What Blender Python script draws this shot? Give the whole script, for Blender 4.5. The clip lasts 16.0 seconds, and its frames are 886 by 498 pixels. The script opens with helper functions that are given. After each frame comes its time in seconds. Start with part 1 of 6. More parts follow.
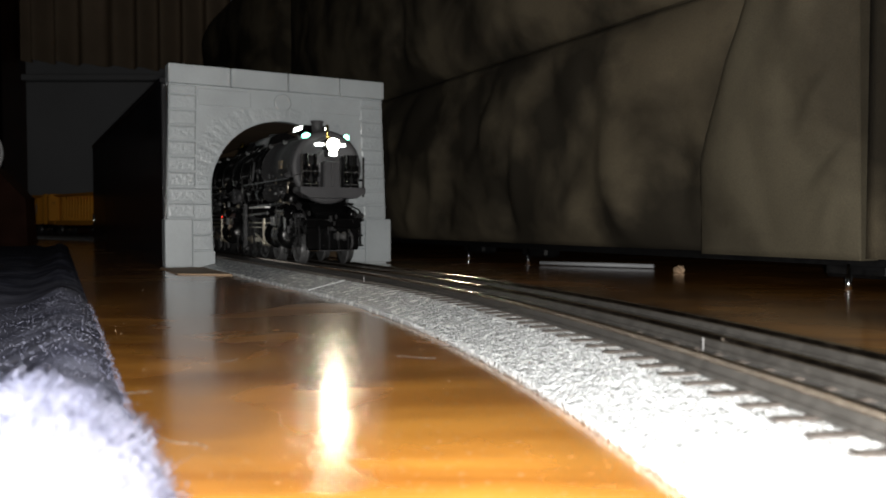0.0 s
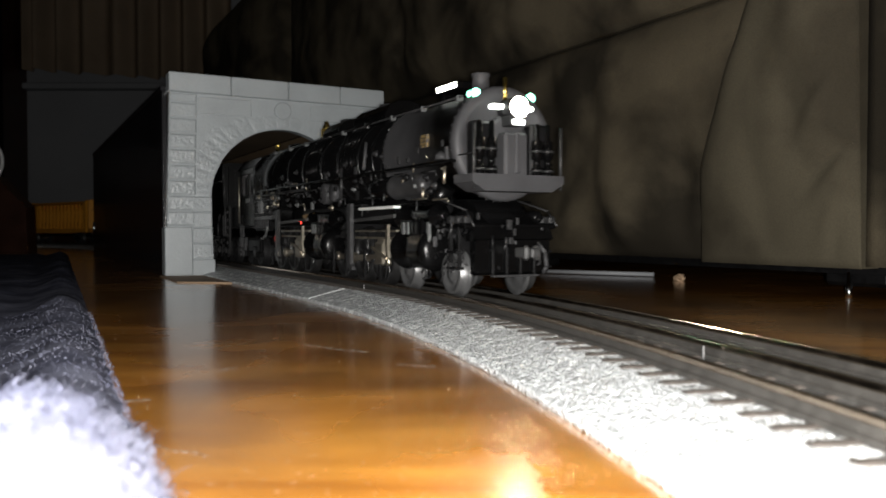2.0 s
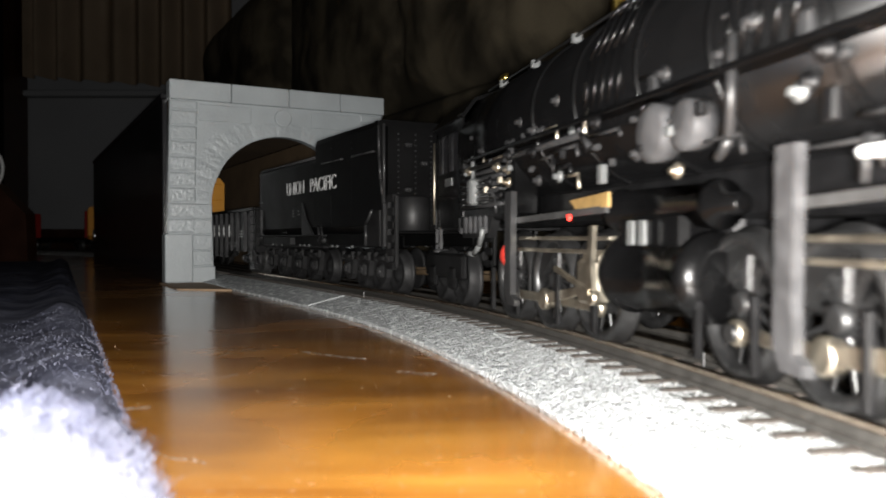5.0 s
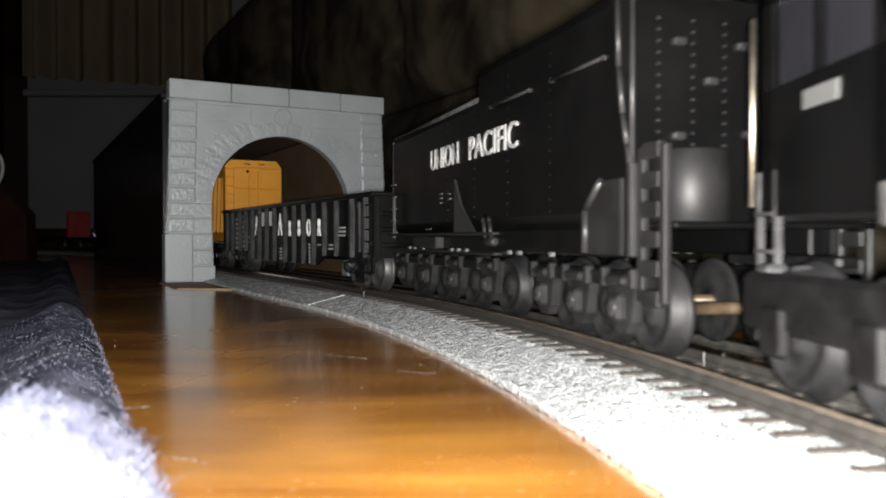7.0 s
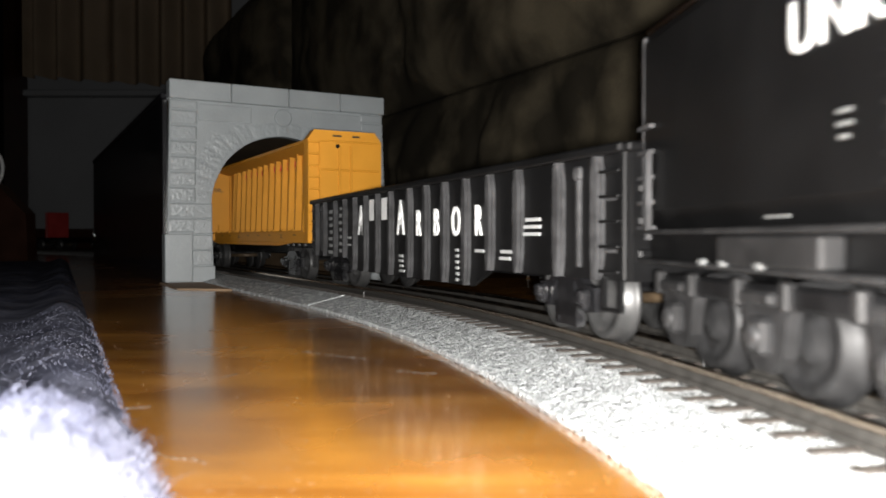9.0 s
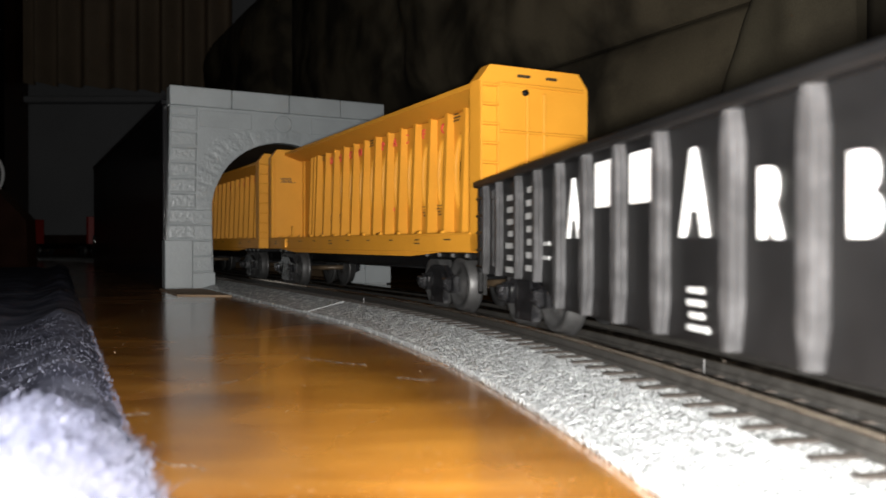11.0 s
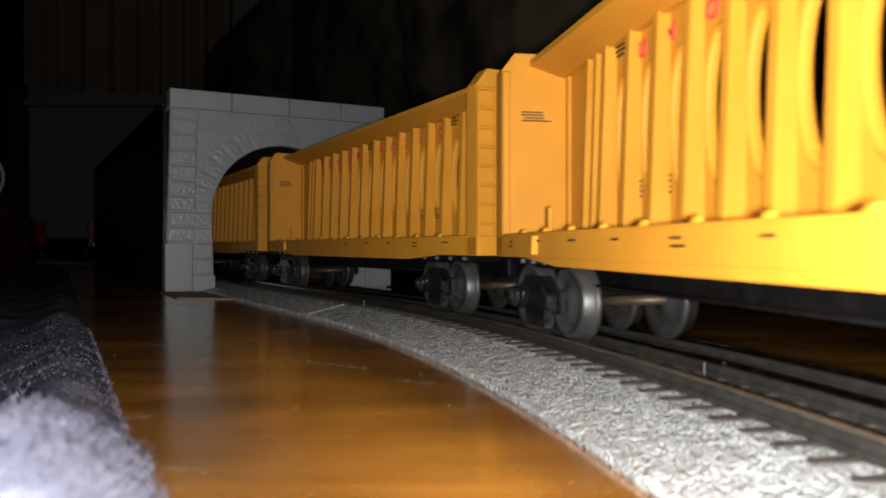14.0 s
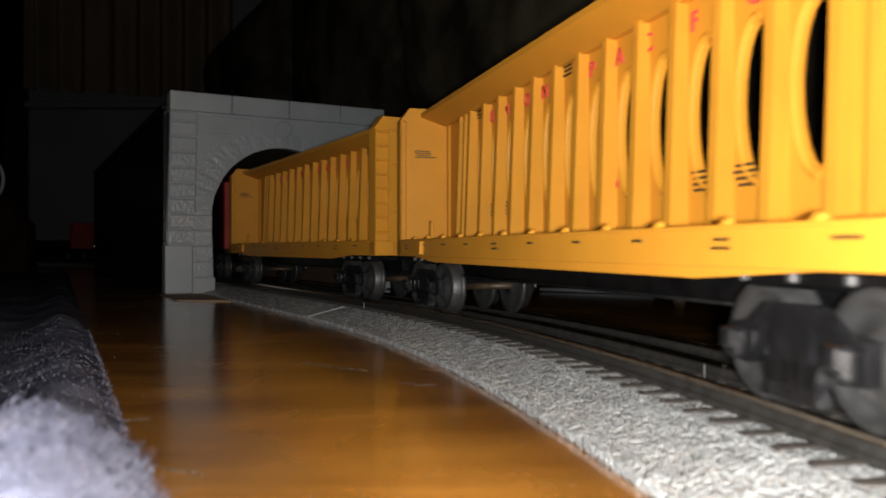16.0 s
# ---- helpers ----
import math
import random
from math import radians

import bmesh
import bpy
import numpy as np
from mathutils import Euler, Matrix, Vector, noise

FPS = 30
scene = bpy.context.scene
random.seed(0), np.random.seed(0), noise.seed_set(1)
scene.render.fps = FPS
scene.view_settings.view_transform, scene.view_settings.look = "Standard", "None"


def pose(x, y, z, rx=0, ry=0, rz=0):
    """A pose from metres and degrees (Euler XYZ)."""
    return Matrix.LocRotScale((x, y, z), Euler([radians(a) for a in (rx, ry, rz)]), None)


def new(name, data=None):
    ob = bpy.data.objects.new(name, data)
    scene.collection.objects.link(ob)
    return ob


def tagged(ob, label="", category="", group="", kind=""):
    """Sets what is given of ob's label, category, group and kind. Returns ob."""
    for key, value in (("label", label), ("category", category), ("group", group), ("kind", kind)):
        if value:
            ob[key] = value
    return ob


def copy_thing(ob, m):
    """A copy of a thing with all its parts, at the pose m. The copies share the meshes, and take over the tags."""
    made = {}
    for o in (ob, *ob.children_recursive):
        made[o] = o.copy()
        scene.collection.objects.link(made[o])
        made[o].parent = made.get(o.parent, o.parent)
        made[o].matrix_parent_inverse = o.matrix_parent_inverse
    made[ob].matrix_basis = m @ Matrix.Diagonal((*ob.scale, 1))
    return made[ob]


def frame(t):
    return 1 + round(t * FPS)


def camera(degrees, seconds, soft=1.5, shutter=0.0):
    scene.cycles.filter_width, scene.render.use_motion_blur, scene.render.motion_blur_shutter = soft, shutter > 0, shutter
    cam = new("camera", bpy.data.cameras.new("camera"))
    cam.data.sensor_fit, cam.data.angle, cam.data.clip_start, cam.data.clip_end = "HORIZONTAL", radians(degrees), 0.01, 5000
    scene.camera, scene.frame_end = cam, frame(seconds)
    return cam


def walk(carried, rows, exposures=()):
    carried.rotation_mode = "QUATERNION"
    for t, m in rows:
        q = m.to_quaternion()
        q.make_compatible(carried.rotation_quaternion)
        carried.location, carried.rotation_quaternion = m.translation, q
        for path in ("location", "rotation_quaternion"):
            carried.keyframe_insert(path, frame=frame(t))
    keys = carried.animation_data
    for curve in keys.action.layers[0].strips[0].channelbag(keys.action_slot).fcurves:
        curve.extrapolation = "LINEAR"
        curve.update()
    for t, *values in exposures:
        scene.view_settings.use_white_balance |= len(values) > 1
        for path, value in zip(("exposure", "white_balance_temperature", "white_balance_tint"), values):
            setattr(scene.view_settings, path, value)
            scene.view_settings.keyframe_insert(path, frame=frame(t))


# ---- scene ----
# Camera: stands still low over the floor and slowly sags backwards.
EYE_Z = 0.0343
FOCAL = 1385.0                      # for a picture 1568 wide
cam = camera(math.degrees(2 * math.atan(784 / FOCAL)), 16.0, soft=1.6, shutter=0.5)
cam.data.dof.use_dof, cam.data.dof.focus_distance, cam.data.dof.aperture_fstop = True, 0.33, 30.0
SAG = ((0, 0), (0.5, 1.5), (1, 4.5), (1.5, 10), (2, 14.5), (2.5, 18.5), (3, 21), (3.5, 23), (4, 26), (5.2, 27), (6.5, 27),
       (7, 26), (7.5, 27), (8, 22), (8.5, 24.5), (9, 26.5), (10.2, 33), (11.5, 39), (12, 39.7), (12.5, 41), (13, 41.3), (13.5, 42.4),
       (14, 42.6), (14.5, 44), (15, 41), (15.5, 44.2), (16, 46.5))


def tilt(sag):
    return 90 - math.degrees(math.atan2(441 - 394.2 - sag, FOCAL))


walk(cam, [(t, pose(0, 0, EYE_Z, tilt(s), 0, 0)) for t, s in SAG],
     exposures=((0, -0.36), (4, -0.28), (6.5, -0.18), (9, -0.27), (10.2, -0.5), (11.3, -0.80), (12.5, -1.36), (14.5, -1.72), (16, -1.88)))

# Light: the torch beside the lens in a dark room; a trace of night light from outside.
world = bpy.data.worlds.new("night")
world.use_nodes = True
world.node_tree.nodes["Background"].inputs[0].default_value = (0.6, 0.7, 1.0, 1)
world.node_tree.nodes["Background"].inputs[1].default_value = 0.0006
scene.world = world
torch = new("torch", bpy.data.lights.new("torch", "POINT"))
torch.data.energy, torch.data.shadow_soft_size, torch.data.color = 12.0, 0.003, (1.0, 0.97, 0.93)
torch.location = (0.002, -0.006, EYE_Z - 0.0012)

# ---- materials ----


def mat(name, base, rough=0.5, metal=0.0, vary=0.15, scale=60.0, bump=0.0, bump_scale=400.0, second=None, spec=0.5, emit=None, strength=0.0, coat=0.0, mix=(0.4, 0.65), swirl=0.0):
    m = bpy.data.materials.new(name)
    m.use_nodes = True
    nt = m.node_tree
    b = nt.nodes["Principled BSDF"]
    b.inputs["Roughness"].default_value = rough
    b.inputs["Metallic"].default_value = metal
    b.inputs["Specular IOR Level"].default_value = spec
    b.inputs["Coat Weight"].default_value = coat
    co = nt.nodes.new("ShaderNodeTexCoord")
    n1 = nt.nodes.new("ShaderNodeTexNoise")
    n1.inputs["Scale"].default_value, n1.inputs["Detail"].default_value, n1.inputs["Distortion"].default_value = scale, 5, swirl
    nt.links.new(co.outputs["Object"], n1.inputs["Vector"])
    ramp = nt.nodes.new("ShaderNodeValToRGB")
    ramp.color_ramp.elements[0].position, ramp.color_ramp.elements[1].position = mix
    c2 = second or tuple(c * (1 - vary * 2) for c in base)
    ramp.color_ramp.elements[0].color = (*c2, 1)
    ramp.color_ramp.elements[1].color = (*base, 1)
    nt.links.new(n1.outputs["Fac"], ramp.inputs["Fac"])
    out = ramp.outputs["Color"]
    n2 = nt.nodes.new("ShaderNodeTexNoise")
    n2.inputs["Scale"].default_value, n2.inputs["Detail"].default_value = bump_scale, 4
    nt.links.new(co.outputs["Object"], n2.inputs["Vector"])
    mul = nt.nodes.new("ShaderNodeMapRange")
    mul.inputs["To Min"].default_value, mul.inputs["To Max"].default_value = 1 - vary, 1 + vary
    nt.links.new(n2.outputs["Fac"], mul.inputs["Value"])
    hs = nt.nodes.new("ShaderNodeHueSaturation")
    nt.links.new(out, hs.inputs["Color"])
    nt.links.new(mul.outputs["Result"], hs.inputs["Value"])
    nt.links.new(hs.outputs["Color"], b.inputs["Base Color"])
    rr = nt.nodes.new("ShaderNodeMapRange")
    rr.inputs["To Min"].default_value, rr.inputs["To Max"].default_value = max(0.02, rough - 0.12), min(1, rough + 0.12)
    nt.links.new(n1.outputs["Fac"], rr.inputs["Value"])
    nt.links.new(rr.outputs["Result"], b.inputs["Roughness"])
    if bump:
        bp = nt.nodes.new("ShaderNodeBump")
        bp.inputs["Strength"].default_value, bp.inputs["Distance"].default_value = bump, 0.001
        nt.links.new(n2.outputs["Fac"], bp.inputs["Height"])
        nt.links.new(bp.outputs["Normal"], b.inputs["Normal"])
    if emit:
        b.inputs["Emission Color"].default_value = (*emit, 1)
        b.inputs["Emission Strength"].default_value = strength
    return m


# ---- mesh helpers ----


def box(bm, c, s, bev=0.0, turn=None):
    """A box with its edges cut by bev."""
    hx, hy, hz = (v / 2 for v in s)
    b = min(bev, hx * 0.9, hy * 0.9, hz * 0.9)
    c = Vector(c)
    if b <= 0:
        co = [(x, y, z) for x in (-hx, hx) for y in (-hy, hy) for z in (-hz, hz)]
        faces = [(0, 1, 3, 2), (4, 6, 7, 5), (0, 4, 5, 1), (2, 3, 7, 6), (0, 2, 6, 4), (1, 5, 7, 3)]
    else:
        co, faces = [], []
        for sx in (-1, 1):
            for sy in (-1, 1):
                for sz in (-1, 1):
                    co += [(sx * hx, sy * (hy - b), sz * (hz - b)), (sx * (hx - b), sy * hy, sz * (hz - b)), (sx * (hx - b), sy * (hy - b), sz * hz)]

        def ix(sx, sy, sz, k):
            return ((sx > 0) * 4 + (sy > 0) * 2 + (sz > 0)) * 3 + k
        for a in (-1, 1):
            faces.append([ix(a, -1, -1, 0), ix(a, 1, -1, 0), ix(a, 1, 1, 0), ix(a, -1, 1, 0)])
            faces.append([ix(-1, a, -1, 1), ix(1, a, -1, 1), ix(1, a, 1, 1), ix(-1, a, 1, 1)])
            faces.append([ix(-1, -1, a, 2), ix(1, -1, a, 2), ix(1, 1, a, 2), ix(-1, 1, a, 2)])
            for d in (-1, 1):
                faces.append([ix(a, d, -1, 0), ix(a, d, 1, 0), ix(a, d, 1, 1), ix(a, d, -1, 1)])
                faces.append([ix(a, -1, d, 0), ix(a, 1, d, 0), ix(a, 1, d, 2), ix(a, -1, d, 2)])
                faces.append([ix(-1, a, d, 1), ix(1, a, d, 1), ix(1, a, d, 2), ix(-1, a, d, 2)])
                for e in (-1, 1):
                    faces.append([ix(a, d, e, 0), ix(a, d, e, 1), ix(a, d, e, 2)])
    vs = []
    for p in co:
        v = Vector(p)
        if turn is not None:
            v = turn @ v
        vs.append(bm.verts.new(c + v))
    for f in faces:
        bm.faces.new([vs[i] for i in f])


def tube(bm, p, q, r, seg=12, r2=None, caps=True, smooth=True):
    """A round bar or cone from p to q."""
    p, q = Vector(p), Vector(q)
    r2 = r if r2 is None else r2
    w = (q - p).normalized()
    u = w.orthogonal().normalized()
    v = w.cross(u)
    rings = []
    for c, rr in ((p, r), (q, r2)):
        rings.append([bm.verts.new(c + (u * math.cos(2 * math.pi * i / seg) + v * math.sin(2 * math.pi * i / seg)) * rr) for i in range(seg)])
    for i in range(seg):
        f = bm.faces.new((rings[0][i], rings[0][(i + 1) % seg], rings[1][(i + 1) % seg], rings[1][i]))
        f.smooth = smooth
    if caps:
        bm.faces.new(rings[0][::-1])
        bm.faces.new(rings[1])


def lathe(bm, c, axis, profile, seg=24, smooth=True):
    """A turned solid: profile of (distance along axis, radius)."""
    c, w = Vector(c), Vector(axis).normalized()
    u = w.orthogonal().normalized()
    v = w.cross(u)
    last = None
    for a, r in profile:
        ring = [bm.verts.new(c + w * a + (u * math.cos(2 * math.pi * i / seg) + v * math.sin(2 * math.pi * i / seg)) * max(r, 1e-5)) for i in range(seg)]
        if last:
            for i in range(seg):
                f = bm.faces.new((last[i], last[(i + 1) % seg], ring[(i + 1) % seg], ring[i]))
                f.smooth = smooth
        else:
            bm.faces.new(ring[::-1])
        last = ring
    bm.faces.new(last)


def prism(bm, pts, a, b, axis="y"):
    """A profile (x, z), (y, z) or (x, y) drawn out along the remaining axis from a to b."""
    def at(p, k):
        return {"y": (p[0], k, p[1]), "x": (k, p[0], p[1]), "z": (p[0], p[1], k)}[axis]
    r0 = [bm.verts.new(at(p, a)) for p in pts]
    r1 = [bm.verts.new(at(p, b)) for p in pts]
    n = len(pts)
    for i in range(n):
        bm.faces.new((r0[i], r0[(i + 1) % n], r1[(i + 1) % n], r1[i]))
    bm.faces.new(r0[::-1])
    bm.faces.new(r1)


def wire(bm, pts, r, seg=6):
    for p, q in zip(pts, pts[1:]):
        tube(bm, p, q, r, seg)


def mesh(name, bm, material):
    bmesh.ops.recalc_face_normals(bm, faces=bm.faces[:])
    me = bpy.data.meshes.new(name)
    bm.to_mesh(me)
    bm.free()
    for m in (material if isinstance(material, (list, tuple)) else [material]):
        me.materials.append(m)
    return me


def part(name, bm, material, parent=None, label="", at=None):
    ob = new(name, mesh(name, bm, material))
    if parent:
        ob.parent = parent
    if at is not None:
        ob.matrix_basis = at
    return tagged(ob, label) if label else ob


def shape(*calls):
    """A bmesh from calls (function, arguments...)."""
    bm = bmesh.new()
    for fn, *args in calls:
        fn(bm, *args)
    return bm


def writing(name, text, size, m, parent, label="", stretch=1.0, depth=0.00025):
    cu = bpy.data.curves.new(name, "FONT")
    cu.body, cu.size, cu.extrude, cu.align_x, cu.align_y = text, size, depth, "CENTER", "CENTER"
    ob = bpy.data.objects.new(name, cu)
    me = bpy.data.meshes.new_from_object(ob)
    bpy.data.objects.remove(ob)
    me.materials.append(m)
    me.transform(Matrix.Diagonal((stretch, 1, 1, 1)))
    t = new(name, me)
    t.parent = parent
    return tagged(t, label) if label else t


# ---- the line of the track ----
RAIL = 0.0098                       # top of the rails over the floor
RADIUS = 0.914
JOINT = Vector((-0.0270, 0.3975))
HEAD = radians(-61.37)
STRAIGHT = 1.12
SPEED = 0.0988
SIDE = Vector((-math.sin(HEAD), math.cos(HEAD)))     # away from the torch
ALONG = Vector((math.cos(HEAD), math.sin(HEAD)))


def track(s, o=0.0):
    """Place and heading s metres past the joint, o metres to the outside of the curve."""
    if -STRAIGHT <= s <= 0:
        q = JOINT + ALONG * s + SIDE * o
        return q, HEAD
    p = JOINT if s > 0 else JOINT - ALONG * STRAIGHT
    d = s if s > 0 else s + STRAIGHT
    a = math.atan2(SIDE.y, SIDE.x) - d / RADIUS
    q = p - SIDE * RADIUS + Vector((math.cos(a), math.sin(a))) * (RADIUS + o)
    return q, a - math.pi / 2


def sweep(bm, profile, s0, s1, step, closed=True):
    """Draws a profile of (outward, up) along the track."""
    n = max(2, int(round((s1 - s0) / step)))
    last = None
    for k in range(n + 1):
        s = s0 + (s1 - s0) * k / n
        ring = []
        for o, z in profile:
            q, _ = track(s, o)
            ring.append(bm.verts.new((q.x, q.y, z)))
        if last:
            for i in range(len(ring) if closed else len(ring) - 1):
                j = (i + 1) % len(ring)
                bm.faces.new((last[i], last[j], ring[j], ring[i]))
        elif closed:
            bm.faces.new(ring[::-1])
        last = ring
    if closed:
        bm.faces.new(last)


# ---- materials in use ----
M_stone = mat("portal_plastic", (0.345, 0.375, 0.390), 0.42, vary=0.05, scale=30, bump=0.16, bump_scale=500)
M_rough = mat("rough_portal_plastic", (0.345, 0.375, 0.390), 0.30, vary=0.05, scale=30, bump=0.45, bump_scale=480)
M_ballast = mat("grey_roadbed", (0.49, 0.51, 0.515), 0.25, vary=0.15, scale=300, bump=0.0, bump_scale=1500)


def pebbles(m, scale, distance, strength=0.8):
    """Adds a relief of close-packed grains to a material."""
    nt = m.node_tree
    co = nt.nodes.new("ShaderNodeTexCoord")
    v = nt.nodes.new("ShaderNodeTexVoronoi")
    v.inputs["Scale"].default_value = scale
    nt.links.new(co.outputs["Object"], v.inputs["Vector"])
    inv = nt.nodes.new("ShaderNodeMapRange")
    inv.inputs["To Min"].default_value, inv.inputs["To Max"].default_value = 1, 0
    nt.links.new(v.outputs["Distance"], inv.inputs["Value"])
    bp = nt.nodes.new("ShaderNodeBump")
    bp.inputs["Strength"].default_value, bp.inputs["Distance"].default_value = strength, distance
    nt.links.new(inv.outputs["Result"], bp.inputs["Height"])
    nt.links.new(bp.outputs["Normal"], nt.nodes["Principled BSDF"].inputs["Normal"])


pebbles(M_ballast, 1050, 0.0010, 1.0)
M_tie = mat("brown_tie", (0.040, 0.033, 0.028), 0.6, vary=0.2, scale=300, bump=0.3, bump_scale=1500)
M_rail = mat("rail_steel", (0.62, 0.52, 0.42), 0.20, 1.0, vary=0.1, scale=200)
# gondola sides: a slightly lighter black than M_black
M_gondola = mat("gondola_black_paint", (0.0048, 0.0048, 0.0050), 0.38, vary=0.15, scale=50, spec=0.16)
M_black = mat("black_paint", (0.0019, 0.0019, 0.0020), 0.24, vary=0.1, scale=80, spec=0.12)
M_dark = mat("dark_frame", (0.0042, 0.0042, 0.0045), 0.45, vary=0.2, scale=200, spec=0.15)
M_smoke = mat("graphite_paint", (0.0155, 0.0155, 0.0162), 0.5, 0.0, vary=0.06, scale=60, spec=0.12)
M_steel = mat("bright_steel", (0.52, 0.47, 0.38), 0.40, 1.0, vary=0.1, scale=300)
M_wheel = mat("wheel_steel", (0.045, 0.045, 0.045), 0.42, 0.3, vary=0.15, scale=200)
M_brass = mat("brass", (0.75, 0.55, 0.15), 0.25, 1.0, vary=0.1, scale=300)
M_white = mat("white_lettering", (0.75, 0.76, 0.76), 0.5, vary=0.03, scale=300)
M_yellow = mat("armour_yellow", (0.58, 0.255, 0.024), 0.5, vary=0.05, scale=40, spec=0.25, bump=0.05, bump_scale=900)
M_letter = mat("grey_white_lettering", (0.29, 0.295, 0.295), 0.5, vary=0.06, scale=300)
M_red = mat("red_paint", (0.26, 0.013, 0.010), 0.4, vary=0.08, scale=60)
M_redtext = mat("red_lettering", (0.62, 0.06, 0.05), 0.5, vary=0.03, scale=300)
M_ink = mat("black_lettering", (0.03, 0.02, 0.01), 0.5, vary=0.03, scale=300)
M_head = mat("headlight_glow", (1, 1, 1), 0.3, emit=(1.0, 0.86, 0.66), strength=300)
M_lamp = mat("lit_number_board", (1, 1, 1), 0.3, emit=(0.95, 1.0, 0.92), strength=14)
M_green = mat("green_marker", (0.1, 0.6, 0.3), 0.3, emit=(0.25, 1.0, 0.62), strength=9)
M_redlamp = mat("red_glow", (0.6, 0.02, 0.02), 0.3, emit=(1.0, 0.05, 0.03), strength=4)
M_tunnel = mat("glossy_black_board", (0.012, 0.012, 0.014), 0.22, vary=0.1, scale=10)
M_gloss = mat("glossy_black_casting", (0.010, 0.010, 0.011), 0.24, vary=0.15, scale=200, spec=0.6)
M_railside = mat("dull_rail_side", (0.034, 0.032, 0.029), 0.5, 0.2, vary=0.15, scale=300)
M_sheet = mat("dull_black_sheet", (0.0085, 0.0085, 0.0088), 0.5, vary=0.15, scale=120, spec=0.2)
M_pilotwheel = mat("pale_wheel_steel", (0.072, 0.073, 0.074), 0.36, 0.4, vary=0.12, scale=200)
M_card = mat("cardboard", (0.35, 0.24, 0.15), 0.8, vary=0.15, scale=60)
M_kraft = mat("kraft_board", (0.16, 0.105, 0.055), 0.8, vary=0.12, scale=25)
M_sofa = mat("olive_suede", (0.072, 0.060, 0.040), 0.95, vary=0.25, scale=11, swirl=0.25, bump=0.3, bump_scale=1100, second=(0.020, 0.017, 0.012), spec=0.1, mix=(0.43, 0.60))
# arm suede: lighter copy of M_sofa, light on the arm put into colour
M_sofa2 = mat("lit_olive_suede", (0.062, 0.054, 0.037), 0.95, vary=0.25, scale=11, swirl=0.25, bump=0.3, bump_scale=1100, second=(0.034, 0.029, 0.020), spec=0.1, mix=(0.36, 0.52))
# flat ballast top: brown-grey, with the shade beside the rails put into colour
M_bed = mat("shaded_track_bed", (0.105, 0.103, 0.097), 0.6, vary=0.25, scale=400, bump=0.2, bump_scale=1500)
# smokebox front: graphite made lighter, the face-on light put into colour
M_face = mat("lit_smokebox_face", (0.036, 0.036, 0.038), 0.5, vary=0.08, scale=80, spec=0.15)
M_axle = mat("bronze_axle", (0.08, 0.055, 0.032), 0.5, 0.4, vary=0.15, scale=200)
M_plate0 = mat("dull_clip", (0.07, 0.07, 0.07), 0.5, 0.2, vary=0.1, scale=200)
M_chrome = mat("chrome", (0.7, 0.7, 0.7), 0.12, 1.0, vary=0.05, scale=100)
M_wall = mat("grey_wall", (0.26, 0.27, 0.285), 0.6, vary=0.04, scale=6, bump=0.05, bump_scale=200)
# side and back walls: shade put into the base colour
M_dim = mat("shaded_wall", (0.10, 0.08, 0.07), 0.7, vary=0.1, scale=6)
M_curtain = mat("beige_curtain", (0.29, 0.22, 0.15), 0.9, vary=0.08, scale=10, bump=0.1, bump_scale=900)
M_fur = mat("navy_fleece", (0.120, 0.125, 0.165), 0.95, vary=0.12, scale=45, second=(0.050, 0.053, 0.078), spec=0.05)
# nap near the torch: paler copy of the fleece, torchlight put into colour
M_fuzz = mat("lit_fleece_nap", (0.16, 0.165, 0.215), 0.95, vary=0.1, scale=60, second=(0.075, 0.079, 0.115), spec=0.1)
M_wood2 = mat("dark_red_wood", (0.045, 0.018, 0.011), 0.35, vary=0.2, scale=20)
M_plate1 = mat("pale_lettering", (0.32, 0.33, 0.33), 0.5, vary=0.05, scale=200)
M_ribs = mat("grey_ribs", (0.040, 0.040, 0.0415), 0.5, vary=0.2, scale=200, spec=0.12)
M_driver = mat("driver_black", (0.010, 0.010, 0.0102), 0.36, 0.1, vary=0.15, scale=200)
M_band = mat("dull_band", (0.017, 0.017, 0.0175), 0.35, 0.0, vary=0.1, scale=200, spec=0.25)
M_plate = mat("pale_plate", (0.070, 0.073, 0.073), 0.4, vary=0.05, scale=200)
M_whitepaint = mat("white_edge", (0.55, 0.56, 0.55), 0.4, vary=0.05, scale=200)
M_emblem = mat("gold_emblem", (0.20, 0.135, 0.03), 0.45, vary=0.3, scale=500, second=(0.03, 0.03, 0.04))
M_tan = mat("tan_plate", (0.22, 0.14, 0.05), 0.5, vary=0.15, scale=200)
M_redpaint = mat("red_valve_paint", (0.45, 0.03, 0.02), 0.4, vary=0.05, scale=200)
M_glass = mat("dark_glazing", (0.01, 0.01, 0.012), 0.1, vary=0.05, scale=50)
M_tender = mat("tender_black", (0.0026, 0.0026, 0.0027), 0.42, vary=0.12, scale=60, spec=0.09, bump=0.05, bump_scale=900)
M_ribs2 = mat("dark_grey_pedestal", (0.012, 0.012, 0.0124), 0.5, vary=0.2, scale=200, spec=0.15)


